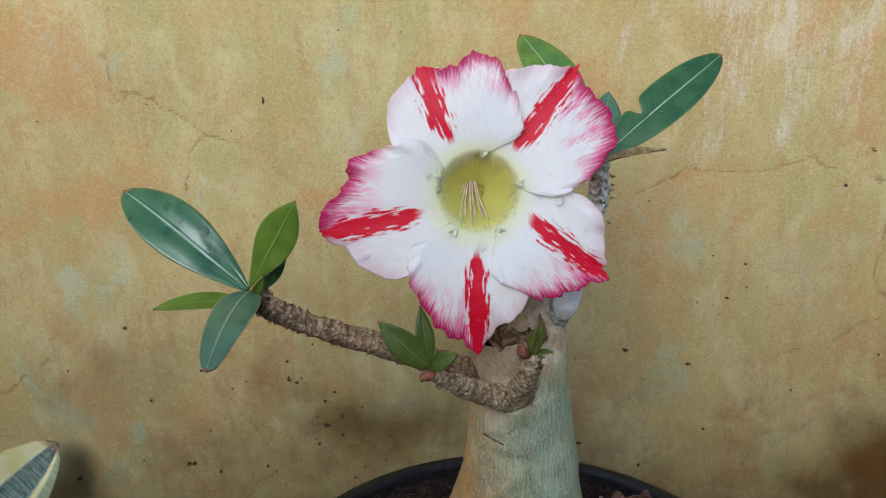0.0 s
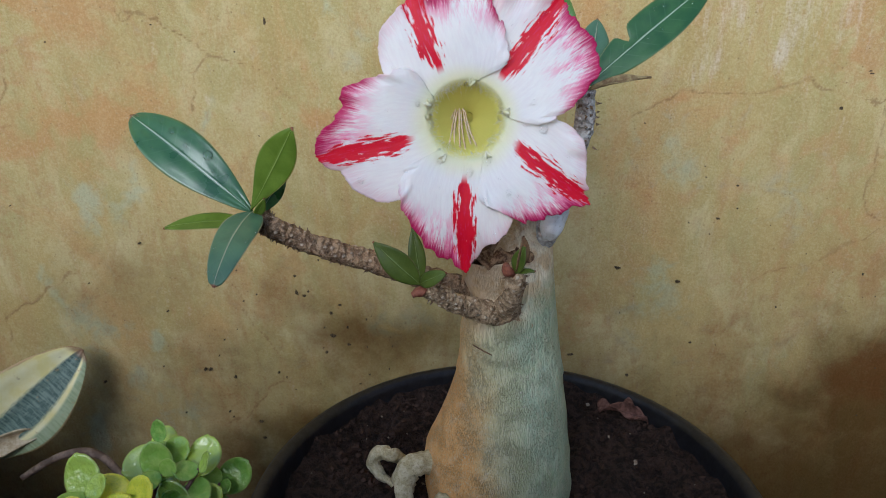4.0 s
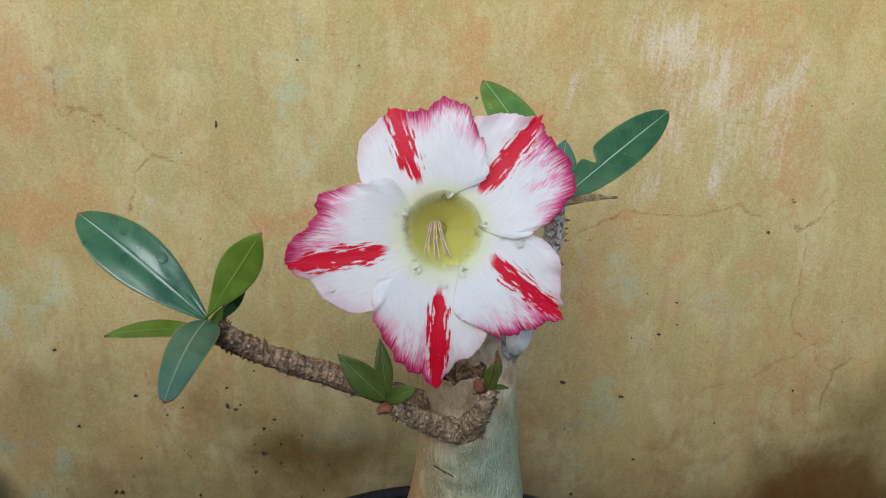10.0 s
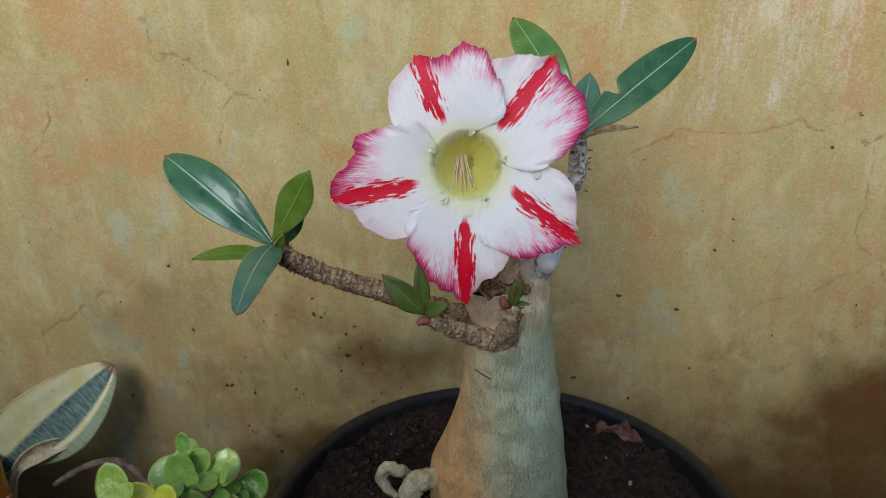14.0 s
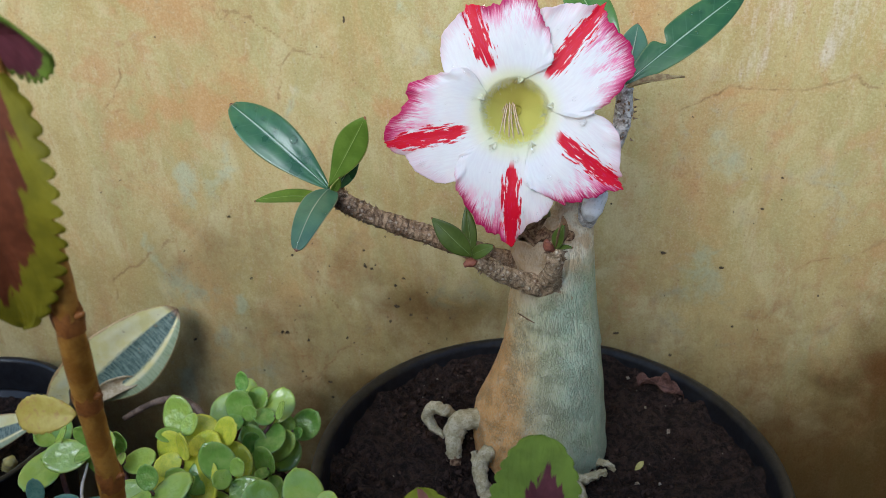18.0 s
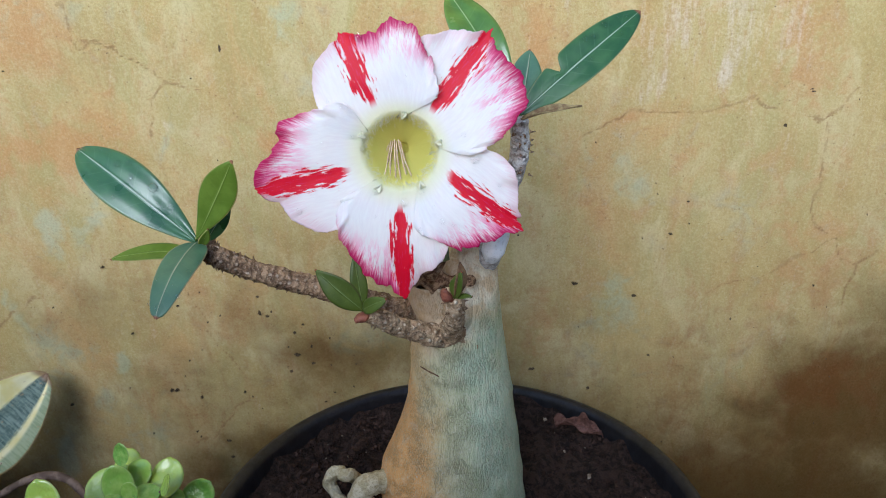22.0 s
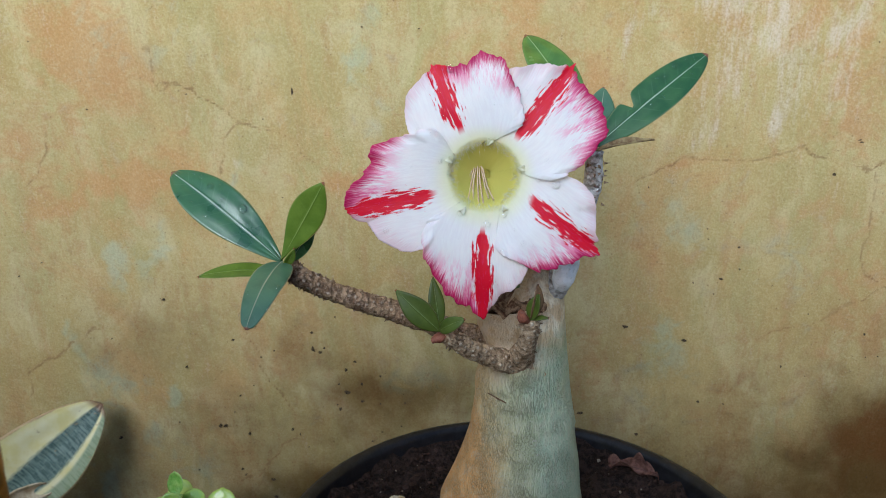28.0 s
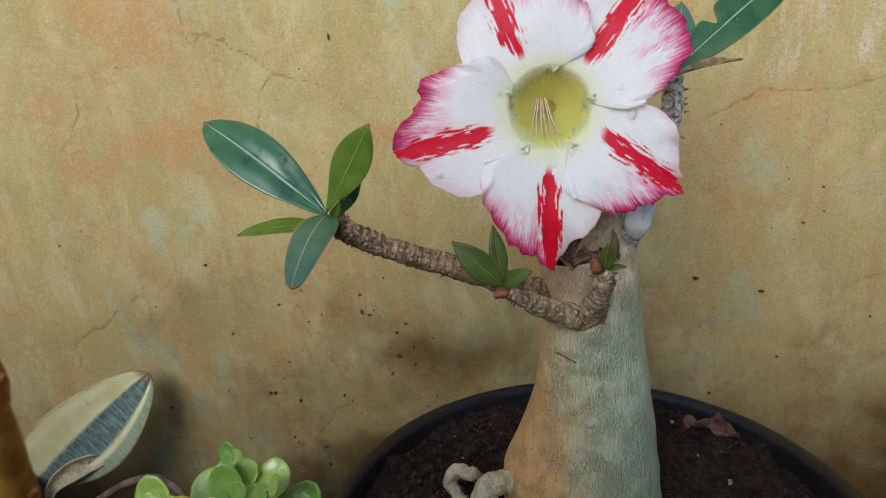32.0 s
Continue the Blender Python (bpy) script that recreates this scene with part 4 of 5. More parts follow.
def build_trunk():
    profile = [(0.200, 0.0350, 0.0190), (0.214, 0.0345, 0.0250), (0.2276, 0.0334, 0.0280), (0.243, 0.0334, 0.0277), (0.257, 0.0348, 0.0248), (0.271, 0.0363, 0.0217),
               (0.288, 0.0369, 0.0186), (0.300, 0.0363, 0.0172), (0.310, 0.0369, 0.0157), (0.320, 0.0386, 0.0131), (0.330, 0.0409, 0.0100), (0.340, 0.0431, 0.0074), (0.350, 0.0442, 0.0062)]
    c = glide([(x, 0.226, z) for z, x, r in profile], 110)
    r = glide([(r, r, r) for z, x, r in profile], 110)[:, 0]
    ang = np.linspace(0, 2 * np.pi, 96, endpoint=False)
    v = []
    for ci, ri in zip(c, r):
        k = ri * (1 + 0.03 * np.sin(2 * ang + ci[2] * 60) * (ci[2] < 0.28) + 0.025 * fbm(np.cos(ang) * 0.02 + 1, ci[2] + np.sin(ang) * 0.02, 0.014, 21, 3))
        v.append(np.c_[ci[0] + k * np.cos(ang), ci[1] + k * np.sin(ang), np.full(96, ci[2])])
    v = np.concatenate(v)
    # shoulder toward the cut stub and dent of the old leaf scar
    d = v - (0.0270, 0.2095, 0.2975)
    v[:, 1] += 0.0014 * np.exp(-(d[:, 0] / 0.004) ** 2 - (d[:, 2] / 0.0008) ** 2) - 0.001 * np.exp(-(d[:, 0] / 0.005) ** 2 - ((d[:, 2] + 0.002) / 0.0018) ** 2)
    # swelling where the two short branches leave the trunk
    d = v - (0.0345, 0.2095, 0.3105)
    push = np.exp(-(d[:, 0] / 0.008) ** 2 - (d[:, 2] / 0.006) ** 2) * (v[:, 1] < 0.226)
    v[:, 1] -= 0.0035 * push
    f = grid_faces(110, 96, wrap=True)
    f += [list(range(96))[::-1], list(range(109 * 96, 110 * 96))]
    return rose_part("trunk", (v, f, None), BARK, "swollen trunk, grey-green with an orange-tan flank")


trunk = build_trunk()


def sub(name, shape, material, label="", parent=trunk):
    return rose_part(name, shape, material, label, parent)


sub("cut_stub", tube([(0.0372, 0.2310, 0.296), (0.0342, 0.2235, 0.311), (0.0306, 0.2185, 0.324), (0.0296, 0.2175, 0.3320)], (0.0152, 0.0136, 0.0112, 0.0098), 60, 32, 0.0009, 0.004, 0.0, seed=4, cap=False), BARK, "pruned stub")
v, f = lathe([(0.0082, -0.001), (0.0086, 0.0008), (0.0070, 0.0016), (0.0058, -0.0012), (0.003, -0.0034), (0.0002, -0.004)], 30)
v = np.array(v)
v[:, 2] += 0.0016 * fbm(v[:, 0] + 1, v[:, 1] + 1, 0.003, 51, 2)
sub("cut_face", (v * (1.18, 1.18, 1.5) + (0.0296, 0.2175, 0.3320), f, None), CUT, "dark dried cut with a hollow heart")
for i, (px, py, pz, r) in enumerate([(0.041, 0.209, 0.3335, 0.0022), (0.0428, 0.2112, 0.3075, 0.0010)]):
    v, f = lathe([(r, 0), (r * 0.9, 0.0006), (r * 0.5, 0.0003), (0.0001, 0.0)], 14)
    sub("leaf_scar", (np.array(v)[:, [0, 2, 1]] * (1, -1, 1) + (px, py, pz), f, None), CUT, "small dry leaf scar")
v, f, mk = tube([(0.0235, 0.2104, 0.3000), (0.0268, 0.2084, 0.2990), (0.0300, 0.2080, 0.2974)], (0.0001, 0.00032, 0.0001), 12, 6, 0.0001, 0.001)
sub("bark_slit", (v, f, mk), CUT, "dark slit in the bark")

# branches
long_branch = rose_part("branch", tube([(0.030, 0.222, 0.3145), (0.0184, 0.216, 0.3192), (0.004, 0.2125, 0.3255), (-0.0079, 0.210, 0.3303), (-0.0272, 0.206, 0.3385), (-0.0385, 0.203, 0.3450), (-0.0440, 0.2020, 0.3500)],
                                (0.0056, 0.0042, 0.0037, 0.0035, 0.0033, 0.0033, 0.0026), 260, 24, 0.0005, 0.003, 0.00024, 0.0026, 3), STEM, "ringed grey-brown branch")
short_branch = rose_part("branch", tube([(0.0470, 0.2250, 0.3060), (0.0395, 0.2155, 0.3092), (0.0290, 0.2078, 0.3140), (0.0198, 0.2017, 0.3198), (0.0128, 0.1965, 0.3261), (0.0090, 0.1938, 0.3290)],
                                 (0.0040, 0.0050, 0.0041, 0.0032, 0.0030, 0.0022), 140, 24, 0.0005, 0.003, 0.00016, 0.0024, 5), WARM_STEM, "short ringed brown branch")
up_branch = rose_part("branch", tube([(0.0340, 0.2150, 0.3110), (0.0350, 0.2060, 0.3175), (0.0362, 0.1985, 0.3250), (0.0366, 0.1932, 0.3325), (0.0362, 0.1912, 0.3362)],
                              (0.0060, 0.0040, 0.0031, 0.0029, 0.0022), 90, 24, 0.0004, 0.003, 0.00018, 0.0022, 7), WARM_STEM, "short upturned brown branch")
thin_branch = rose_part("branch", tube([(0.0460, 0.2240, 0.3330), (0.0480, 0.2205, 0.3390), (0.0500, 0.2185, 0.3480), (0.0530, 0.2165, 0.3600), (0.0568, 0.2145, 0.3730), (0.0568, 0.2120, 0.3860)],
                                (0.0045, 0.0046, 0.0042, 0.0031, 0.0030, 0.0027), 90, 16, 0.0004, 0.003, 0.00025, 0.0022, 9), PALE_STEM, "thin whitish branch")
rose_part("graft_paste", tube([(0.0480, 0.2180, 0.3375), (0.0492, 0.2165, 0.3420), (0.0506, 0.2165, 0.3485)], (0.0024, 0.0040, 0.0036), 24, 18, 0.0006, 0.004, 0, seed=13), PASTE, "white paste on the branch base", thin_branch)


def spines(name, parent, pts, r, count, seed):
    """Dry leaf-base points that stand off a ringed branch."""
    rs = np.random.RandomState(seed)
    c = glide(pts, 200)
    v, f = [], []
    for _ in range(count):
        i = 4 + int(186 * rs.rand() ** 0.6)
        t = c[i + 1] - c[i]
        t /= np.linalg.norm(t)
        o = rs.normal(size=3)
        o -= t * (o @ t)
        o /= np.linalg.norm(o)
        w = np.cross(t, o)
        k, L = len(v), rs.uniform(0.0006, 0.0020)
        b = c[i] + o * r * 0.9
        s = 0.0005
        v += [b + w * s, b - w * s * 0.6 + t * s, b - w * s * 0.6 - t * s, b + o * L + t * rs.uniform(-1, 1) * 0.0009]
        f += [[k, k + 1, k + 3], [k + 1, k + 2, k + 3], [k + 2, k, k + 3]]
    ob = rose_part(name, (v, f, None), STEM, "dry points of fallen leaves", parent)
    ob["kind"] = "stuff"


spines("leaf_base", long_branch, [(0.004, 0.2125, 0.3255), (-0.0079, 0.210, 0.3303), (-0.0272, 0.206, 0.3385), (-0.0385, 0.203, 0.3450), (-0.0430, 0.2022, 0.3490)], 0.0033, 210, 2)
spines("leaf_base", short_branch, [(0.0300, 0.2085, 0.3120), (0.0205, 0.2020, 0.3195), (0.0130, 0.1965, 0.3260), (0.0090, 0.1938, 0.3290)], 0.0030, 26, 3)
spines("leaf_base", up_branch, [(0.0350, 0.2060, 0.3175), (0.0362, 0.1985, 0.3250), (0.0366, 0.1932, 0.3325), (0.0362, 0.1912, 0.3362)], 0.0030, 18, 4)
spines("leaf_base", thin_branch, [(0.0580, 0.2150, 0.3600), (0.0582, 0.2140, 0.3730), (0.0568, 0.2120, 0.3860)], 0.0029, 40, 5)
for shape in ([(0.0095, 0.1938, 0.3285), (0.0072, 0.1925, 0.3286), (0.0052, 0.1918, 0.3280)], [(0.0352, 0.1905, 0.3355), (0.0337, 0.1895, 0.3376), (0.0338, 0.1890, 0.3398)]):
    rose_part("bud", tube(shape, (0.0011, 0.0015, 0.0007), 20, 12, 0.0005, 0.0015), BUD, "small reddish bud")

# leaves
B = (-0.0442, 0.2018, 0.3505)
rose_part("leaf", blade(B, (-0.0850, 0.2172, 0.3775), (0.0, -0.70, 0.70), 0.0178, 34, 19, 0.60, 0.62, 0.10, 0.07, 0.02, seed=2), LEAF, "long glossy bluish-green leaf, wet")
rose_part("leaf", blade((-0.0445, 0.2012, 0.3518), (-0.0278, 0.1958, 0.3785), (0.05, -0.98, 0.25), 0.0122, 30, 17, 0.60, 0.85, 0.10, -0.04, 0.02, seed=3), YOUNG, "young bright green leaf")
rose_part("leaf", blade((-0.0440, 0.2010, 0.3510), (-0.0482, 0.1735, 0.3387), (0.05, -0.46, 0.88), 0.0122, 30, 17, 0.40, 0.45, -0.10, 0.12, 0.015, seed=4), DUSTY, "drooping grey-green leaf with a pale midrib")
rose_part("leaf", blade((-0.0450, 0.2035, 0.3462), (-0.0735, 0.2022, 0.3450), (0.0, -0.38, 0.92), 0.0082, 28, 13, 0.50, 0.8, 0.20, 0.06, 0.02, seed=5), YOUNG, "narrow green leaf with a yellow edge")
rose_part("leaf", blade((-0.0428, 0.2035, 0.3500), (-0.0345, 0.2080, 0.3620), (0.5, -0.85, 0.0), 0.0068, 22, 11, 0.5, 0.8, 0.2, 0.0, seed=6), LEAF, "small dark green leaf")
rose_part("leaf", blade((-0.0435, 0.2010, 0.3490), (-0.0395, 0.1995, 0.3560), (0.6, -0.8, 0.1), 0.0036, 16, 9, 0.5, 0.8, 0.3, 0.0, seed=7), YOUNG, "tiny brown-green leaf")
M0 = (0.0078, 0.1938, 0.3305)
rose_part("leaf", blade(M0, (-0.0065, 0.1955, 0.3438), (-0.1, -0.92, 0.38), 0.0088, 26, 13, 0.48, 0.9, 0.12, 0.05, seed=8), MID, "small pointed green leaf")
rose_part("leaf", blade(M0, (0.0052, 0.1985, 0.3475), (0.2, -0.97, 0.1), 0.0056, 24, 11, 0.5, 0.9, 0.12, 0.03, seed=9), MID, "small pointed green leaf")
rose_part("leaf", blade(M0, (0.0160, 0.1880, 0.3372), (-0.25, -0.85, 0.45), 0.0052, 22, 11, 0.55, 0.6, 0.15, 0.14, seed=10), MID, "small rounded green leaf")
rose_part("leaf", blade((0.0364, 0.1905, 0.3360), (0.0387, 0.1885, 0.3458), (-0.5, -0.8, 0.1), 0.0048, 20, 11, 0.5, 0.8, 0.35, 0.05, seed=11), MID, "small folded green leaf")
rose_part("leaf", blade((0.0366, 0.1908, 0.3360), (0.0382, 0.1900, 0.3482), (0.7, -0.7, 0.1), 0.0056, 20, 11, 0.5, 0.8, 0.3, 0.05, seed=12), DRY, "small folded brown leaf")
rose_part("leaf", blade((0.0368, 0.1905, 0.3362), (0.0418, 0.1878, 0.3380), (0.0, -0.5, 0.85), 0.0022, 16, 9, 0.5, 0.8, 0.3, 0.05, seed=13), MID, "tiny green leaf")
T = (0.0568, 0.2125, 0.3870)
rose_part("leaf", blade(T, (0.0945, 0.2300, 0.4150), (-0.15, -0.90, 0.42), 0.0142, 60, 21, 0.56, 0.60, 0.10, 0.03, 0.04, bite=(0.36, 0.035, -1, 0.7), seed=14), DARK_LEAF, "dark green wet leaf with a notched edge")
rose_part("leaf", blade(T, (0.0350, 0.2350, 0.4215), (0.25, -0.90, 0.30), 0.0158, 34, 17, 0.64, 0.7, 0.16, 0.07, 0.03, seed=15), SHINY_YOUNG, "bright green leaf behind the flower")
rose_part("leaf", blade((0.0570, 0.2150, 0.3880), (0.0602, 0.2230, 0.4050), (0.3, -0.92, 0.2), 0.0110, 24, 11, 0.55, 0.8, 0.15, 0.02, seed=16), DUSTY, "small grey-green leaf")
rose_part("leaf", blade((0.0570, 0.2105, 0.3862), (0.0755, 0.2135, 0.3893), (0.0, -0.6, 0.8), 0.0027, 40, 11, 0.4, 0.7, 0.9, 0.05, 0.14, seed=17), DRY_OLIVE, "curled dry brown leaf")

# roots
ROOTS = [
    ([(0.0100, 0.2190, 0.2425), (0.0040, 0.2165, 0.2440), (-0.0010, 0.2145, 0.2425), (-0.0020, 0.2105, 0.2380), (-0.0012, 0.2070, 0.2310)], (0.0034, 0.0033, 0.0038, 0.0032, 0.0026)),
    ([(0.0020, 0.2195, 0.2400), (-0.0040, 0.2215, 0.2420), (-0.0075, 0.2185, 0.2465), (-0.0110, 0.2185, 0.2475), (-0.0145, 0.2190, 0.2445), (-0.0140, 0.2175, 0.2405), (-0.0095, 0.2150, 0.2375), (-0.0065, 0.2140, 0.2360)], (0.0012, 0.0020, 0.0026, 0.0027, 0.0026, 0.0023, 0.0018, 0.0013)),
    ([(0.0150, 0.2060, 0.2370), (0.0110, 0.2035, 0.2350), (0.0100, 0.1990, 0.2315), (0.0125, 0.1930, 0.2280), (0.0150, 0.1860, 0.2250)], (0.0024, 0.0028, 0.0027, 0.0028, 0.0020)),
    ([(0.0115, 0.2030, 0.2360), (0.0080, 0.2025, 0.2345), (0.0068, 0.2045, 0.2370)], (0.0014, 0.0012, 0.0008)),
    ([(0.0330, 0.2030, 0.2330), (0.0400, 0.1965, 0.2360), (0.0480, 0.1925, 0.2345), (0.0515, 0.1850, 0.2310), (0.0515, 0.1755, 0.2265)], (0.0026, 0.0032, 0.0036, 0.0032, 0.0024)),
    ([(0.0455, 0.1945, 0.2345), (0.0520, 0.1960, 0.2350), (0.0570, 0.1990, 0.2350), (0.0605, 0.2010, 0.2360)], (0.0022, 0.0019, 0.0016, 0.0012)),
    ([(0.0500, 0.1875, 0.2320), (0.0560, 0.1870, 0.2310), (0.0620, 0.1865, 0.2300), (0.0675, 0.1850, 0.2290)], (0.0018, 0.0016, 0.0014, 0.0011)),
    ([(0.0570, 0.2120, 0.2310), (0.0615, 0.2105, 0.2310), (0.0650, 0.2100, 0.2285)], (0.0020, 0.0014, 0.0009)),
]
for i, (pts, radii) in enumerate(ROOTS):
    rose_part("root", tube(pts, [q * (1.22 if i == 0 else 1.08 if i == 2 else 0.72 if i == 4 else 0.9) for q in radii], 48, 14, 0.0010, 0.0028, 0.0002, 0.004, 20 + i), ROOT, "pale knobbly surface root", trunk)
rose_part("root_end", tube([(-0.0012, 0.2072, 0.2322), (-0.0008, 0.2055, 0.2285)], (0.0026, 0.0024), 8, 12, 0.0003, 0.002), CUT, "dark cut root end", trunk)

# ---- the flower ----
FC = np.array((0.0208, 0.1950, 0.3798))
FU, FN = np.array((1.0, 0.03, 0.0)), np.array((0.02, -0.988, 0.15))
FU = FU - FN * (FU @ FN) / (FN @ FN)
FU, FN = FU / np.linalg.norm(FU), FN / np.linalg.norm(FN)
FV = np.cross(FN, FU)


def on_flower(u, v, h):
    """A place on the flower from centimetres to the right, up and out."""
    return FC + 0.01 * (np.asarray(u)[..., None] * FU + np.asarray(v)[..., None] * FV + np.asarray(h)[..., None] * FN)


flower = rose_part("flower", tube([on_flower(0, 0, -1.95), on_flower(0, 0, -2.4), on_flower(0.05, -0.2, -3.0), (0.0300, 0.2240, 0.3600), (0.0320, 0.2180, 0.3370)], (0.0036, 0.0032, 0.0026, 0.0022, 0.0022), 30, 16, 0.0001, 0.004), CALYX, "open white flower striped red with pink edges")


# every petal: direction of its pointed tip, then its outline from the counter-clockwise to the clockwise edge as (degrees from the tip, centimetres)
def petal(direction, outline, seed, blush, left, right, skew):
    n, m = 64, 170
    key = np.array(outline, float)
    j = np.linspace(0, len(key) - 1, m)
    th = np.interp(j, range(len(key)), key[:, 0])
    rr = np.interp(j, range(len(key)), key[:, 1])
    soft = glide(np.c_[key, key[:, 0]], m)
    tipness = np.exp(-((th / 5) ** 2))
    th, rr = soft[:, 0], soft[:, 1] * (1 - tipness) + rr * tipness
    ragged = (rr > 2.0) * np.where(th < 8, 1.0, 0.45)
    rr = rr + ragged * (0.06 * value_noise(np.arange(m) * 1.0, np.ones(m), 1.6, seed + 2) + 0.085 * value_noise(np.arange(m) * 1.0, np.zeros(m), 4.3, seed))
    s = np.linspace(0, 1, n)
    S, TH = np.meshgrid(s, th, indexing="ij")
    R = np.meshgrid(s, rr, indexing="ij")[1]
    inner, mouth = 0.15, 0.97
    rad = inner + S * (R - inner)
    # edges fan out from the throat, narrower at the base
    share = np.clip((rad - mouth) / 1.1, 0, 1) ** 0.8
    root = np.where(TH > 0, TH / key[0, 0] * (left / 2 + 2), TH / -key[-1, 0] * (right / 2 + 2))
    ang = np.radians(direction + root * (1 - share) + TH * share)
    cw = np.clip(-TH / 60, -1, 1)
    out = np.clip((rad - mouth) / 2.6, 0, 1.3)
    h = 0.10 + 0.20 * np.sin(np.clip(out, 0, 1) * 2.2) - 0.10 * out**2
    h = h + 0.15 * cw * np.clip(out * 2, 0, 1) + 0.12 * (cw**2) * out - 0.06 * np.exp(-((TH / 7) ** 2)) * out
    edge = np.minimum(1 - S, np.minimum(np.arange(m)[None, :], m - 1 - np.arange(m)[None, :]) / (m * 0.5) * 1.6 + 0 * S)
    grown = np.clip((rad - 1.15) / 1.0, 0, 1)
    h = h + 0.12 * grown * np.clip(1 - edge * 5, 0, 1) * fbm(TH * 1.0, S, 7.0, seed, 2) + 0.03 * grown * fbm(rad * np.cos(ang), rad * np.sin(ang), 1.0, seed + 3, 2)
    h = h - 0.85 * np.clip((1.13 - rad) / 0.98, 0, 1) ** 1.12 + 0.003 * (seed % 5) * grown
    base = np.clip((2.4 - rad) / 1.4, 0, 1) ** 2
    p = on_flower(rad * np.cos(ang) * 1.0 + 0.10 * base, rad * np.sin(ang) + 0.12 * base, h)
    lat = -np.radians(TH) * rad + skew * np.clip(1 - out, 0, 1)
    v, f, marks = slab(p, 0.0004 * np.clip((rad - 0.5) / 0.9, 0.15, 1), np.dstack([lat, np.clip((rad - mouth) / 3.1, -0.14, 1), edge / blush]))
    return rose_part("petal", (v, f, marks), PETAL, parent=flower)


petal(113, [(54, 1.15), (47, 1.75), (39, 2.25), (32, 2.75), (25, 3.12), (16, 3.38), (6, 3.5), (0, 3.62), (-7, 3.43), (-14, 3.41), (-20, 3.67), (-25, 3.74), (-33, 3.52), (-38, 3.15), (-44, 2.85), (-51, 2.4), (-60, 2.05), (-66, 1.68), (-68, 1.15)], 60, 1.0, 81, 62, 0.16)
petal(51, [(50, 1.2), (44, 2.1), (34, 2.8), (25, 3.28), (17, 3.57), (10, 3.86), (3, 4.1), (0, 4.28), (-4, 4.08), (-9, 4.05), (-18, 4.1), (-28, 4.02), (-36, 3.5), (-42, 3.0), (-47, 2.55), (-53, 1.95), (-60, 1.15)], 67, 1.15, 62, 84, 0.0)
petal(-31, [(48, 1.2), (40, 2.0), (33, 2.62), (27, 3.08), (21, 3.42), (14, 3.6), (7, 3.74), (1, 4.0), (-2, 4.25), (-6, 3.85), (-12, 3.72), (-19, 3.46), (-26, 3.28), (-33, 2.9), (-41, 2.45), (-49, 1.95), (-56, 1.2)], 74, 1.0, 84, 56, 0.30)
petal(-89, [(54, 1.2), (42, 1.9), (34, 2.5), (27, 2.97), (22, 3.26), (16, 3.45), (9, 3.6), (3, 3.9), (0, 4.40), (-4, 4.08), (-9, 3.86), (-17, 3.74), (-23, 3.45), (-34, 3.0), (-43, 2.73), (-51, 2.3), (-58, 1.8), (-64, 1.15)], 81, 1.1, 56, 77, 0.0)
petal(-166, [(54, 1.2), (45, 2.1), (38, 2.6), (32, 3.02), (27, 3.27), (21, 3.49), (13, 3.66), (6, 3.82), (0, 4.15), (-4, 4.22), (-12, 3.88), (-20, 3.42), (-30, 3.36), (-37, 3.08), (-46, 2.55), (-58, 2.15), (-68, 1.72), (-74, 1.15)], 88, 1.5, 77, 81, 0.16)

# throat
ang = np.linspace(0, 2 * np.pi, 60, endpoint=False)
prof = [(0.26, -0.66), (0.20, -0.73), (0.13, -0.78), (0.06, -0.81), (0.01, -0.82)]
v, mk = [], []
for i, (r, h) in enumerate(prof):
    k = r * (1 + 0.04 * np.cos(5 * ang + 0.4) + 0.015 * np.sin(17 * ang))
    v.append(on_flower(0.10 + k * np.cos(ang), 0.12 + k * np.sin(ang), np.full(60, h)))
    mk.append(np.c_[ang, np.full(60, i / 4), np.zeros(60)])
rose_part("throat", (np.concatenate(v), grid_faces(len(prof), 60, wrap=True), np.concatenate(mk)), THROAT, "yellow-green throat", flower)
fv, ff = [], []
rs = np.random.RandomState(9)
for i in range(7):
    q = (i - 3) / 3
    line = [on_flower(-0.12 + 0.15 * q, 0.34 + 0.05 * (i % 2), -0.52), on_flower(-0.15 + 0.32 * q + 0.03 * (i % 2), -0.15 - 0.06 * abs(q), -0.38), on_flower(-0.10 + 0.46 * q, -0.78 + 0.16 * abs(q) + 0.10 * (i % 2), -0.10)]
    rose_part("awn", tube(line, (0.00014, 0.00017, 0.00010), 30, 7, 0.0002, 0.0012, seed=i), AWN, "thin hairy pinkish awn", flower)
    for c in glide(line, 70)[12:]:
        o = rs.normal(size=3)
        o *= rs.uniform(0.0005, 0.0011) / np.linalg.norm(o)
        k = len(fv)
        fv += [c - 0.00007 * FU, c + 0.00007 * FU, c + o, c + 0.00007 * FV]
        ff += [[k, k + 1, k + 2], [k + 1, k + 3, k + 2], [k + 3, k, k + 2]]
fuzz = rose_part("awn_hairs", (fv, ff, None), HAIR, "fine pale hairs along the awns", flower)
fuzz["kind"] = "stuff"
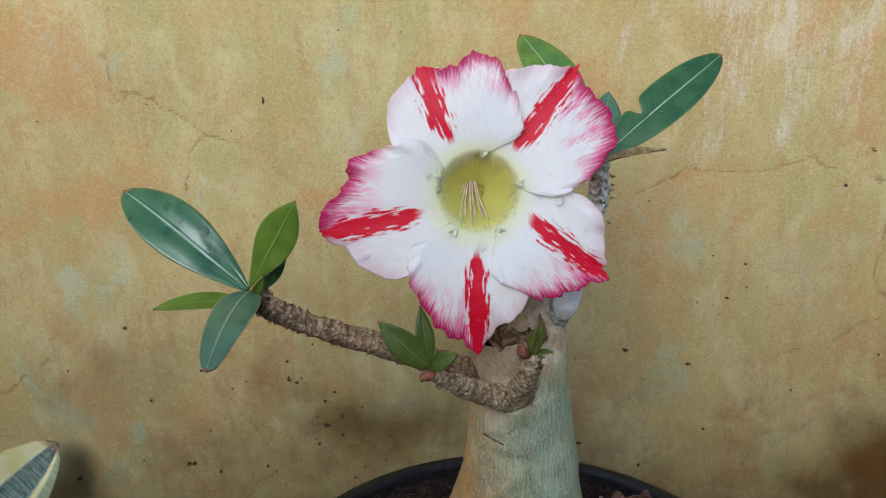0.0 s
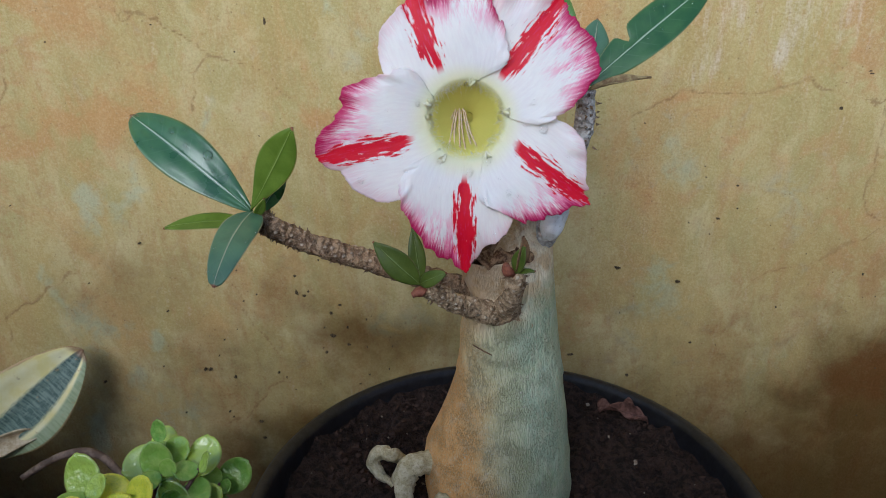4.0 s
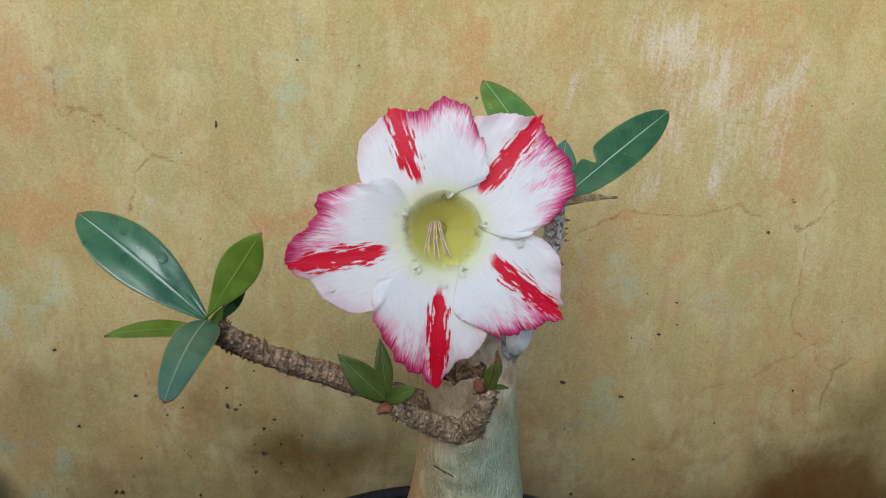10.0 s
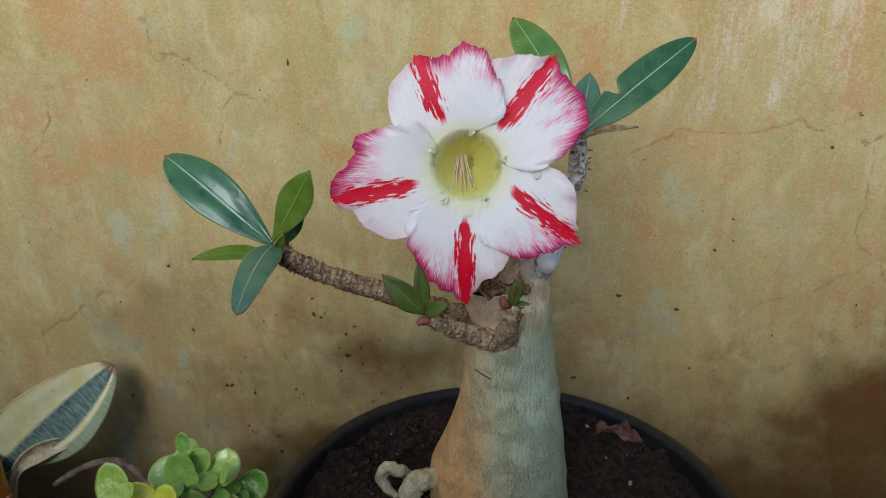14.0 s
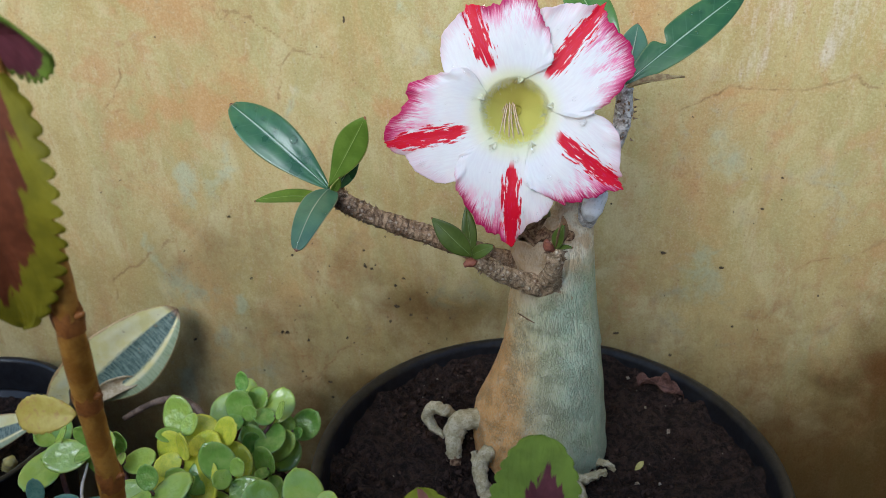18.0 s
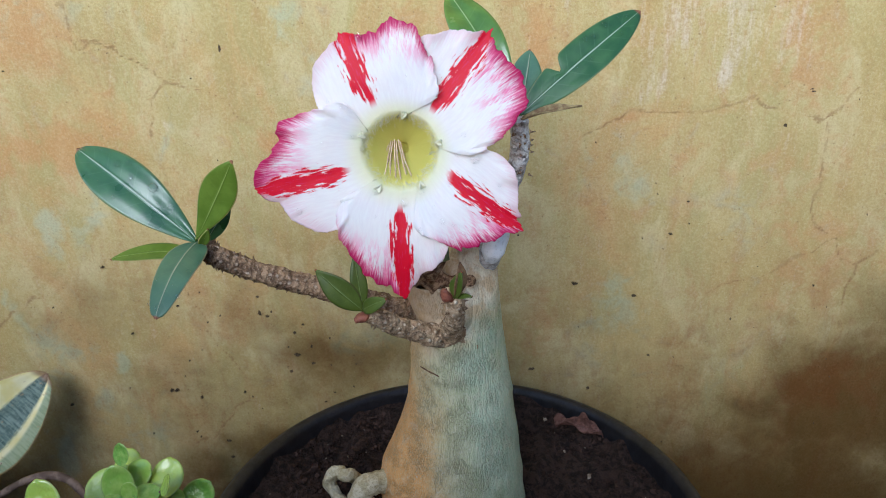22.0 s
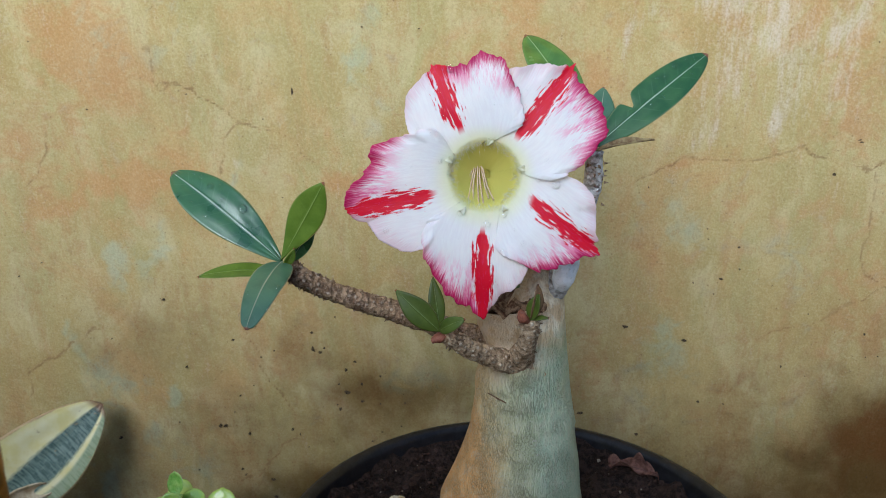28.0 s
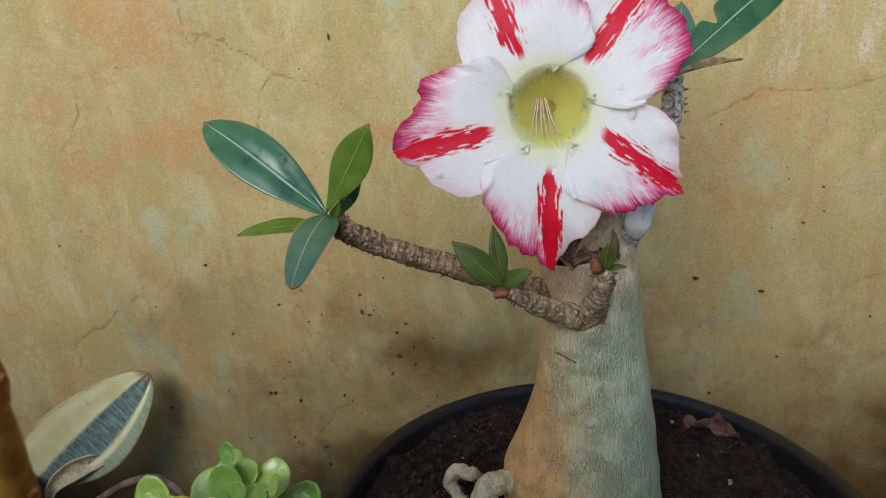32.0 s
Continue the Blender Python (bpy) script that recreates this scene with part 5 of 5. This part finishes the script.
# small curled lobes that stand between the petals round the mouth
for deg, r, size in ((77, 1.10, 1.0), (147, 1.10, 1.1), (14, 1.20, 1.0), (-124, 1.06, 1.15), (-54, 1.06, 1.05)):
    q = radians(deg)
    at = lambda rr, h, turn=0.0: on_flower(rr * math.cos(q + turn), rr * math.sin(q + turn), h)
    rose_part("mouth_lobe", blade(at(r + 0.10, 0.08), at(r - 0.08 * size, 0.17, 0.06), FN + 0.5 * (at(1, 0) - at(0, 0)) / 0.01, 0.0019 * size, 24, 15, 0.55, 0.4, 1.1, 0.45, 0.10, 0.12, 4, thick=0.0004, seed=int(deg + 200)), LOBE, "small curled cream lobe", flower)
hv, hf = [], []
rs = np.random.RandomState(8)
for _ in range(1000):
    q = rs.uniform(0, 6.283)
    r = rs.normal(1.04, 0.07)
    deep = 0.85 * (max(0.0, 1.13 - r) / 0.98) ** 1.12
    a = on_flower(0.09 + r * math.cos(q), 0.11 + r * math.sin(q), 0.06 - deep)
    far, turn = r + rs.uniform(-0.20, 0.05), q + rs.uniform(-0.14, 0.14)
    b = on_flower(0.09 + far * math.cos(turn), 0.11 + far * math.sin(turn), rs.uniform(0.02, 0.20) + 0.08 - deep)
    w = 0.00008 * FU + 0.00005 * FV
    k = len(hv)
    hv += [a - w, a + w, b, a + FV * 0.00012]
    hf += [[k, k + 1, k + 2], [k + 1, k + 3, k + 2], [k + 3, k, k + 2]]
hairs = rose_part("throat_hairs", (hv, hf, None), HAIR, "fine pale hairs at the mouth of the throat", flower)
hairs["kind"] = "stuff"

# ---- snake plant ----
SN = np.array((-0.222, 0.262, 0.18))
snake = root_at("snake_plant", SN, "variegated snake plant with one broad cream-edged leaf bent over", "plant")


def at_root(root, name, shape, material, label=""):
    v, f, mk = shape
    return solid(name, v, f, material, root, label, marks=mk, at=root.location)


at_root(snake, "leaf", blade((-0.2510, 0.2760, 0.1710), (-0.1768, 0.3035, 0.2395), (0.25, -0.93, 0.20), 0.0500, 60, 31, 0.50, 0.52, 0.24, 0.07, bite=(0.16, 0.30, 1, 0.88), thick=0.0016, seed=50), SNAKE, "broad grey-green leaf with cream margins")
path = glide([(-0.1985, 0.2850, 0.2025), (-0.2110, 0.2790, 0.1995), (-0.2215, 0.2750, 0.1920), (-0.2262, 0.2710, 0.1780), (-0.2275, 0.2680, 0.1580)], 40)
ahead = np.gradient(path, axis=0)
across = np.cross(ahead, (0.15, -0.95, 0.25))
across /= np.linalg.norm(across, axis=1, keepdims=True)
half = np.linspace(-1, 1, 13)
wide = (0.0034 + 0.0014 * np.sin(np.linspace(0, 7, 40)))[:, None, None]
fold = path[:, None] + half[None, :, None] * wide * across[:, None] + (half[None, :, None] ** 2 * 0.0035) * np.array((0.1, -0.95, 0.2)) + 0.0007 * fbm(np.linspace(0, 0.05, 40)[:, None] + 0 * half, half[None] * 0.004 + np.zeros((40, 1)), 0.006, 51, 2)[..., None]
at_root(snake, "dry_fold", slab(fold, 0.0008, np.dstack(np.broadcast_arrays(half[None], np.linspace(0, 1, 40)[:, None], np.ones((40, 13))))), DRY_PALE, "dry folded beige leaf base")
at_root(snake, "leaf", blade((-0.3060, 0.2350, 0.1700), (-0.2400, 0.2520, 0.1945), (0.1, -0.75, 0.65), 0.0230, 40, 21, 0.55, 0.6, 0.20, 0.05, thick=0.0016, seed=52), SNAKE, "low cream-striped leaf over the pot")
for px, pz, r in ((-0.2580, 0.1700, 0.0042), (-0.2440, 0.1640, 0.0036), (-0.2700, 0.1640, 0.0040)):
    at_root(snake, "stump", tube([(px - 0.012, 0.250, pz - 0.026), (px - 0.004, 0.246, pz - 0.008), (px + 0.004, 0.240, pz + 0.004)], (r, r, r * 0.7), 20, 12, 0.0005, 0.004), CREAM, "pale yellow fleshy leaf base")
at_root(snake, "stalk", tube([(-0.206, 0.276, 0.180), (-0.185, 0.282, 0.190), (-0.168, 0.284, 0.1885), (-0.150, 0.276, 0.176)], (0.0016, 0.0020, 0.0021, 0.0016), 30, 10, 0.0003, 0.004), TWIG, "dry brown stalk")

# ---- round-leaved succulent ----
SU = Vector((-0.125, 0.2, 0.166))
succ = root_at("creeping_succulent", SU, "creeping succulent with round wet green and yellow leaves", "plant")


def round_leaf_mesh(name, material, length, width):
    v, f, mk = blade((0, 0, 0), (length, 0, 0), (0, 0, 1), width, 20, 15, 0.54, 0.46, 0.10, -0.06, 0.015, thick=0.0011, seed=hash_seed(name))
    me = bpy.data.meshes.new(name)
    me.from_pydata(np.asarray(v).tolist(), [], f)
    me.materials.append(material)
    a = me.attributes.new("marks", "FLOAT_VECTOR", "POINT")
    a.data.foreach_set("vector", np.asarray(mk, np.float32).ravel())
    me.polygons.foreach_set("use_smooth", [True] * len(me.polygons))
    return me


def hash_seed(name):
    return sum(map(ord, name))


FORMS = {"green": [round_leaf_mesh("leaf", FLESHY, 0.0165, 0.0150), round_leaf_mesh("leaf", FLESHY, 0.0180, 0.0140)], "yellow": [round_leaf_mesh("leaf", YELLOW, 0.0165, 0.0150)], "teal": [round_leaf_mesh("leaf", TEAL, 0.0190, 0.0130)]}
# shoot tips: place, kind of leaf, size
SHOOTS = [(-0.1161, 0.250, 0.2240, "green", 1.0), (-0.1096, 0.235, 0.2200, "green", 1.0), (-0.0950, 0.240, 0.2190, "green", 1.0), (-0.1140, 0.214, 0.2240, "yellow", 1.1), (-0.1310, 0.215, 0.2255, "green", 1.1), (-0.1230, 0.200, 0.2240, "yellow", 1.1),
          (-0.1519, 0.200, 0.2230, "green", 1.0), (-0.1276, 0.180, 0.2220, "green", 1.0), (-0.0978, 0.195, 0.2220, "green", 1.05), (-0.0819, 0.165, 0.2220, "green", 1.0), (-0.0700, 0.163, 0.2310, "green", 1.0), (-0.0440, 0.152, 0.2490, "green", 0.95),
          (-0.1840, 0.200, 0.2260, "green", 1.05), (-0.1640, 0.195, 0.2300, "green", 1.0), (-0.1750, 0.172, 0.2160, "teal", 1.0), (-0.1165, 0.190, 0.2180, "green", 1.0), (-0.1015, 0.230, 0.2050, "green", 1.0), (-0.0895, 0.246, 0.2060, "green", 0.9), (-0.1420, 0.180, 0.2140, "teal", 1.0),
          (-0.0900, 0.215, 0.2080, "green", 0.9), (-0.1100, 0.168, 0.2080, "teal", 0.95), (-0.0750, 0.190, 0.2080, "green", 0.9), (-0.1560, 0.165, 0.2040, "teal", 1.1), (-0.0700, 0.152, 0.2190, "green", 0.9), (-0.1290, 0.158, 0.2040, "green", 1.0)]
rs = np.random.RandomState(12)
for k, (x, y, z, kind, size) in enumerate(SHOOTS):
    foot = (x * 0.55 - 0.065, y * 0.5 + 0.098, 0.166)
    mid = ((x + foot[0]) / 2 + rs.uniform(-0.008, 0.008), (y + foot[1]) / 2 + rs.uniform(-0.008, 0.008), (z + 0.166) / 2 + 0.002)
    at_root(succ, "stem", tube([foot, mid, (x, y, z)], (0.0013, 0.0012, 0.0009), 16, 8, 0.0001, 0.003, seed=k), PURPLE_STEM)
    spin = rs.uniform(0, 360)
    tip = Euler((radians(34 + rs.uniform(-16, 16)), radians(rs.uniform(-18, 18)), 0)).to_matrix().to_4x4()
    for level in range(2 if k % 5 else 3):
        for half in range(2):
            me = FORMS[kind][rs.randint(len(FORMS[kind]))]
            ob = new("leaf", me)
            ob.parent = succ
            grow = size * ((0.75, 1.2, 1.2) if kind == "yellow" else (0.60, 1.08, 1.15))[level]
            down = (40, 12, -4)[level] + rs.uniform(-12, 12)
            zz = z - (0.0, 0.0045, 0.0105)[level]
            ob.matrix_basis = Matrix.Translation(Vector((x, y, zz)) - SU) @ tip @ Euler((radians(rs.uniform(-14, 14)), radians(-down), radians(spin + level * 90 + half * 180 + rs.uniform(-18, 18)))).to_matrix().to_4x4() @ Matrix.Scale(grow * rs.uniform(0.85, 1.15), 4)

at_root(succ, "leaf", blade((-0.0985, 0.1850, 0.2080), (-0.0920, 0.1820, 0.2200), (0.1, -0.8, 0.5), 0.0110, 24, 13, 0.6, 0.5, 0.2, 0.1, seed=72), MAUVE, "withered mauve leaf")
at_root(succ, "dead_stem", tube([(-0.1480, 0.168, 0.2080), (-0.1562, 0.176, 0.2200), (-0.1615, 0.190, 0.2245)], (0.0006, 0.0007, 0.0005), 14, 7, 0.0001, 0.002), plain("bleached_stem", (0.50, 0.44, 0.40), (0.62, 0.57, 0.52), 300, 0.7), "thin bleached dead stem")

# ---- coleus ----


def coleus(name_at, label):
    return root_at("coleus", name_at, label, "plant")


side = coleus((-0.075, 0.092, GROUND), "tall coleus with amber stem and rusty yellow-edged leaves")
at_root(side, "stem", tube([(-0.082, 0.100, 0.0), (-0.080, 0.100, 0.15), (-0.0755, 0.0985, 0.295), (-0.0738, 0.0975, 0.3085), (-0.0718, 0.0945, 0.3350), (-0.0662, 0.0885, 0.3600), (-0.0650, 0.0870, 0.395), (-0.0665, 0.0870, 0.422)],
                           (0.0040, 0.0038, 0.0030, 0.0029, 0.0028, 0.0027, 0.0018, 0.0014), 90, 14, 0.0004, 0.008), COLEUS_STEM, "amber brown stem with nodes")
for pz, px, py in ((0.3600, -0.0662, 0.0885), (0.3350, -0.0718, 0.0945), (0.3085, -0.0738, 0.0975)):
    v, f = lathe([(0.0027, -0.0040), (0.0031, -0.0012), (0.0031, 0.0012), (0.0026, 0.0040)], 14)
    v = np.array(v) * (1 + 0.12 * np.sin(np.arange(len(v)) * 2.4))[:, None] ** [1, 1, 0]
    at_root(side, "node", (v + (px, py, pz), f, None), NODE, "red-brown swollen node")
    at_root(side, "stub", tube([(px + 0.001, py, pz), (px + 0.0034, py - 0.0005, pz + 0.0008), (px + 0.0044, py - 0.0008, pz + 0.0016)], (0.0012, 0.0009, 0.0005), 10, 8, 0.0002, 0.002), NODE, "stub of a fallen leaf stalk")
at_root(side, "leaf", blade((-0.0665, 0.0850, 0.4120), (-0.0740, 0.0850, 0.3590), (0.30, -0.94, 0.10), 0.0285, 110, 23, 0.5, 0.55, 0.25, 0.08, 0.05, 0.24, 15, thick=0.0006, seed=31), COLEUS_RUST, "rusty leaf with scalloped yellow-green edge")
at_root(side, "leaf", blade((-0.0720, 0.0860, 0.4180), (-0.0480, 0.0780, 0.4155), (0.1, -0.80, -0.45), 0.0180, 60, 17, 0.5, 0.6, 0.3, -0.1, 0.02, 0.2, 11, thick=0.0006, seed=32), COLEUS, "green leaf with scalloped edge")
at_root(side, "leaf", blade((-0.0690, 0.0870, 0.4140), (-0.0880, 0.0780, 0.4080), (0.2, -0.9, 0.3), 0.0220, 60, 17, 0.5, 0.6, 0.3, 0.1, 0.02, 0.2, 12, thick=0.0006, seed=33), COLEUS_RUST, "rusty leaf with scalloped yellow-green edge")
at_root(side, "leaf", blade((-0.0800, 0.0990, 0.3255), (-0.0985, 0.1010, 0.3235), (0.1, -0.85, 0.5), 0.0105, 40, 13, 0.5, 0.6, 0.2, 0.1, 0.02, 0.1, 9, thick=0.0006, seed=34), GOLD, "small yellowing leaf")
front = coleus((0.030, 0.060, GROUND), "low coleus with wine and lime leaves before the pot")
at_root(front, "stem", tube([(0.030, 0.060, 0.0), (0.031, 0.064, 0.12), (0.031, 0.075, 0.24), (0.031, 0.083, 0.272)], (0.0036, 0.0034, 0.0026, 0.0016), 40, 12, 0.0003, 0.008), COLEUS_STEM, "amber brown stem")
at_root(front, "leaf", blade((0.0305, 0.0850, 0.2690), (0.0345, 0.1140, 0.3190), (0.0, -0.80, 0.55), 0.0262, 110, 21, 0.64, 0.40, 0.15, 0.06, 0.02, 0.13, 19, thick=0.0006, seed=35), COLEUS, "lime green leaf with a wine-red heart")
at_root(front, "leaf", blade((0.0200, 0.0850, 0.2620), (0.0022, 0.1140, 0.2985), (0.0, -0.80, 0.55), 0.0260, 90, 21, 0.62, 0.5, 0.15, 0.06, 0.02, 0.16, 17, thick=0.0006, seed=36), COLEUS_PINK, "yellow-green leaf with scalloped edge")

# ---- litter on the soil ----
LITTER = [("dry_leaf", blade((0.0790, 0.2660, SOIL_Z + 0.0085), (0.0985, 0.2560, SOIL_Z + 0.0095), (0.1, -0.5, 0.85), 0.0070, 60, 21, 0.5, 0.35, 1.3, 0.12, 0.55, 0.6, 4, seed=41), plain("crumpled_leaf", (0.09, 0.04, 0.03), (0.20, 0.10, 0.075), 300, 0.8, 0.3, (0.08, 0.03, 0.02), 0.9, 0.002), "crumpled reddish dry leaf on the soil", "leaf"),
          ("leaf_scrap", blade((0.0555, 0.1800, SOIL_Z + 0.002), (0.0590, 0.1765, SOIL_Z + 0.006), (-0.6, -0.5, 0.6), 0.005, 16, 9, 0.5, 0.5, 0.4, 0.1, seed=42), plain("orange_scrap", (0.36, 0.10, 0.03), (0.50, 0.18, 0.06), 300, 0.7), "orange leaf scrap on the soil", "leaf"),
          ("leaf_scrap", blade((0.0735, 0.2110, SOIL_Z + 0.0015), (0.0770, 0.2150, SOIL_Z + 0.003), (0.2, -0.5, 0.8), 0.0025, 16, 9, 0.5, 0.6, 0.3, 0.1, seed=43), plain("yellow_scrap", (0.42, 0.36, 0.10), (0.50, 0.45, 0.16), 300, 0.7), "small yellow leaf scrap on the soil", "leaf"),
          ("wood_chip", tube([(0.0690, 0.1865, SOIL_Z + 0.002), (0.0705, 0.1800, SOIL_Z + 0.002)], (0.0012, 0.0010), 10, 6, 0.0003, 0.002), plain("grey_wood", (0.24, 0.24, 0.25), (0.38, 0.38, 0.38), 500, 0.8), "small grey wood chip on the soil", "wood chip")]
for name, (v, f, mk), material, label, cat in LITTER:
    centre = np.mean(v, axis=0)
    centre[2] = SOIL_Z
    ob = solid(name, v, f, material, marks=mk, at=centre)
    ob.location = centre
    tagged(ob, label, cat)

# ---- water drops ----
bm = bmesh.new()
bmesh.ops.create_icosphere(bm, subdivisions=3, radius=1.0)
for vert in bm.verts:
    vert.co.z = max(vert.co.z, -0.25) * 0.48
drop_mesh = bpy.data.meshes.new("water_drop")
bm.to_mesh(drop_mesh)
bm.free()
drop_mesh.materials.append(WATER)
drop_mesh.polygons.foreach_set("use_smooth", [True] * len(drop_mesh.polygons))


bpy.context.view_layer.update()
DEPS = bpy.context.evaluated_depsgraph_get()


def drop(place, way, size, where):
    """A drop on the first surface that is met from a place along a way."""
    hit, p, nor, _, ob, _ = scene.ray_cast(DEPS, Vector(place), Vector(way).normalized())
    if not hit:
        return
    if nor.dot(Vector(way)) > 0:
        nor = -nor
    o = new("water_drop", drop_mesh)
    o.matrix_basis = Matrix.Translation(p + nor * size * 0.05) @ nor.to_track_quat("Z", "Y").to_matrix().to_4x4() @ Matrix.Diagonal((size, size * 1.1, size, 1))
    tagged(o, "clear round water drop on a " + where, "water drop", "water drops")


for u, w, r in [(-1.25, 0.55, 0.7), (-0.95, 0.45, 0.8), (-2.9, -1.55, 0.9), (0.15, -1.35, 1.2), (0.65, -1.05, 1.1), (-0.65, -1.0, 1.0), (1.25, -1.9, 0.9), (1.55, -2.0, 0.6), (2.2, -0.15, 1.3), (1.7, 0.02, 1.0), (-1.9, 1.5, 0.6), (2.9, -0.9, 0.6),
                (0.3, -2.6, 0.7), (-0.7, -1.75, 0.5), (1.9, -2.3, 0.6), (0.6, -2.1, 0.6), (2.4, 2.2, 0.6), (0.1, 1.08, 1.1), (-0.98, 0.2, 1.0), (1.02, 0.12, 0.9), (-2.1, 0.4, 0.5), (0.9, -3.1, 0.5), (2.3, -1.2, 0.5), (1.3, 2.6, 0.4), (-0.95, 3.25, 1.2), (-1.15, 1.9, 0.5), (-1.5, 1.35, 0.5), (-2.2, -0.9, 0.4), (-1.6, -1.3, 0.5), (2.6, 0.9, 0.5), (1.9, 0.55, 0.8), (2.0, -1.5, 0.6), (-0.2, -3.2, 0.5), (1.0, -1.5, 0.5), (-0.35, -2.0, 0.4), (2.75, -2.0, 0.4), (0.35, 2.2, 0.4)]:
    drop(on_flower(u, w, 3.0), -FN, r / 1000, "petal")
A, C = np.array(B), np.array((-0.0850, 0.2172, 0.3775))
for s, o, r in [(0.40, 0.30, 1.45), (0.55, 0.18, 0.7), (0.68, 0.25, 1.1), (0.78, 0.30, 1.1), (0.62, 0.4, 0.9), (0.95, 0.02, 0.9), (0.45, 0.05, 0.5), (0.85, 0.28, 0.7), (0.55, -0.35, 0.6), (0.7, -0.3, 0.5), (0.32, 0.12, 0.5)]:
    p = A + s * (C - A) + o * 0.016 * np.array((0.5, 0.35, 0.78))
    drop(p + np.array((0, -0.02, 0.02)), (0, 0.7, -0.7), r / 1000, "glossy leaf")
A, C = np.array((-0.0435, 0.2008, 0.3508)), np.array((-0.0480, 0.1735, 0.3385))
for s, o, r in [(0.45, 0.28, 0.8), (0.3, 0.35, 0.6), (0.8, -0.25, 0.8), (0.62, 0.1, 0.4), (0.9, 0.15, 0.5), (0.55, -0.3, 0.6), (0.72, 0.28, 0.9), (0.86, -0.05, 0.7)]:
    p = A + s * (C - A) + np.array((o * 0.014, 0, 0))
    drop(p + np.array((0, -0.012, 0.02)), (0, 0.46, -0.88), r / 1000, "drooping leaf")
A, C = np.array(T), np.array((0.0945, 0.2300, 0.4150))
for s, o, r in [(0.9, 0.1, 0.7), (0.75, 0.3, 0.9), (0.65, 0.25, 0.7), (0.8, -0.2, 0.6), (0.55, -0.2, 0.7), (0.6, 0.35, 0.8), (0.45, -0.15, 0.5), (0.85, 0.25, 0.6)]:
    p = A + s * (C - A) + o * 0.012 * np.array((-0.5, 0, 0.8))
    drop(p + np.array((0.003, -0.02, 0.01)), (-0.15, 0.9, -0.42), r / 1000, "dark wet leaf")
rs = np.random.RandomState(77)
for x, y, z, kind, size in SHOOTS[:13]:
    for _ in range(4):
        drop((x + rs.uniform(-0.012, 0.012), y + rs.uniform(-0.012, 0.012), z + 0.04), (rs.uniform(-0.2, 0.2), rs.uniform(-0.2, 0.2), -1), rs.uniform(0.4, 1.0) / 1000, "succulent leaf")

# ---- bricks that the pots stand on, children of the ground ----
bm = bmesh.new()
bmesh.ops.create_cube(bm, size=1.0)
bmesh.ops.scale(bm, vec=(0.216, 0.102, 0.056), verts=bm.verts)
bmesh.ops.bevel(bm, geom=bm.edges[:], offset=0.004, segments=2, affect="EDGES")
brick_mesh = bpy.data.meshes.new("brick")
bm.to_mesh(brick_mesh)
bm.free()
brick_mesh.materials.append(BRICK)
rs = np.random.RandomState(4)
for row in range(4):
    for k in range(-4, 4):
        ob = new("brick", brick_mesh)
        ob.parent = ground
        ob.matrix_basis = pose(0.11 + 0.224 * k + (0.112 if row % 2 else 0), 0.262 - 0.108 * row, 0.030 + rs.uniform(-0.0004, 0.0), rs.uniform(-0.3, 0.3), rs.uniform(-0.2, 0.2), rs.uniform(-1, 1))
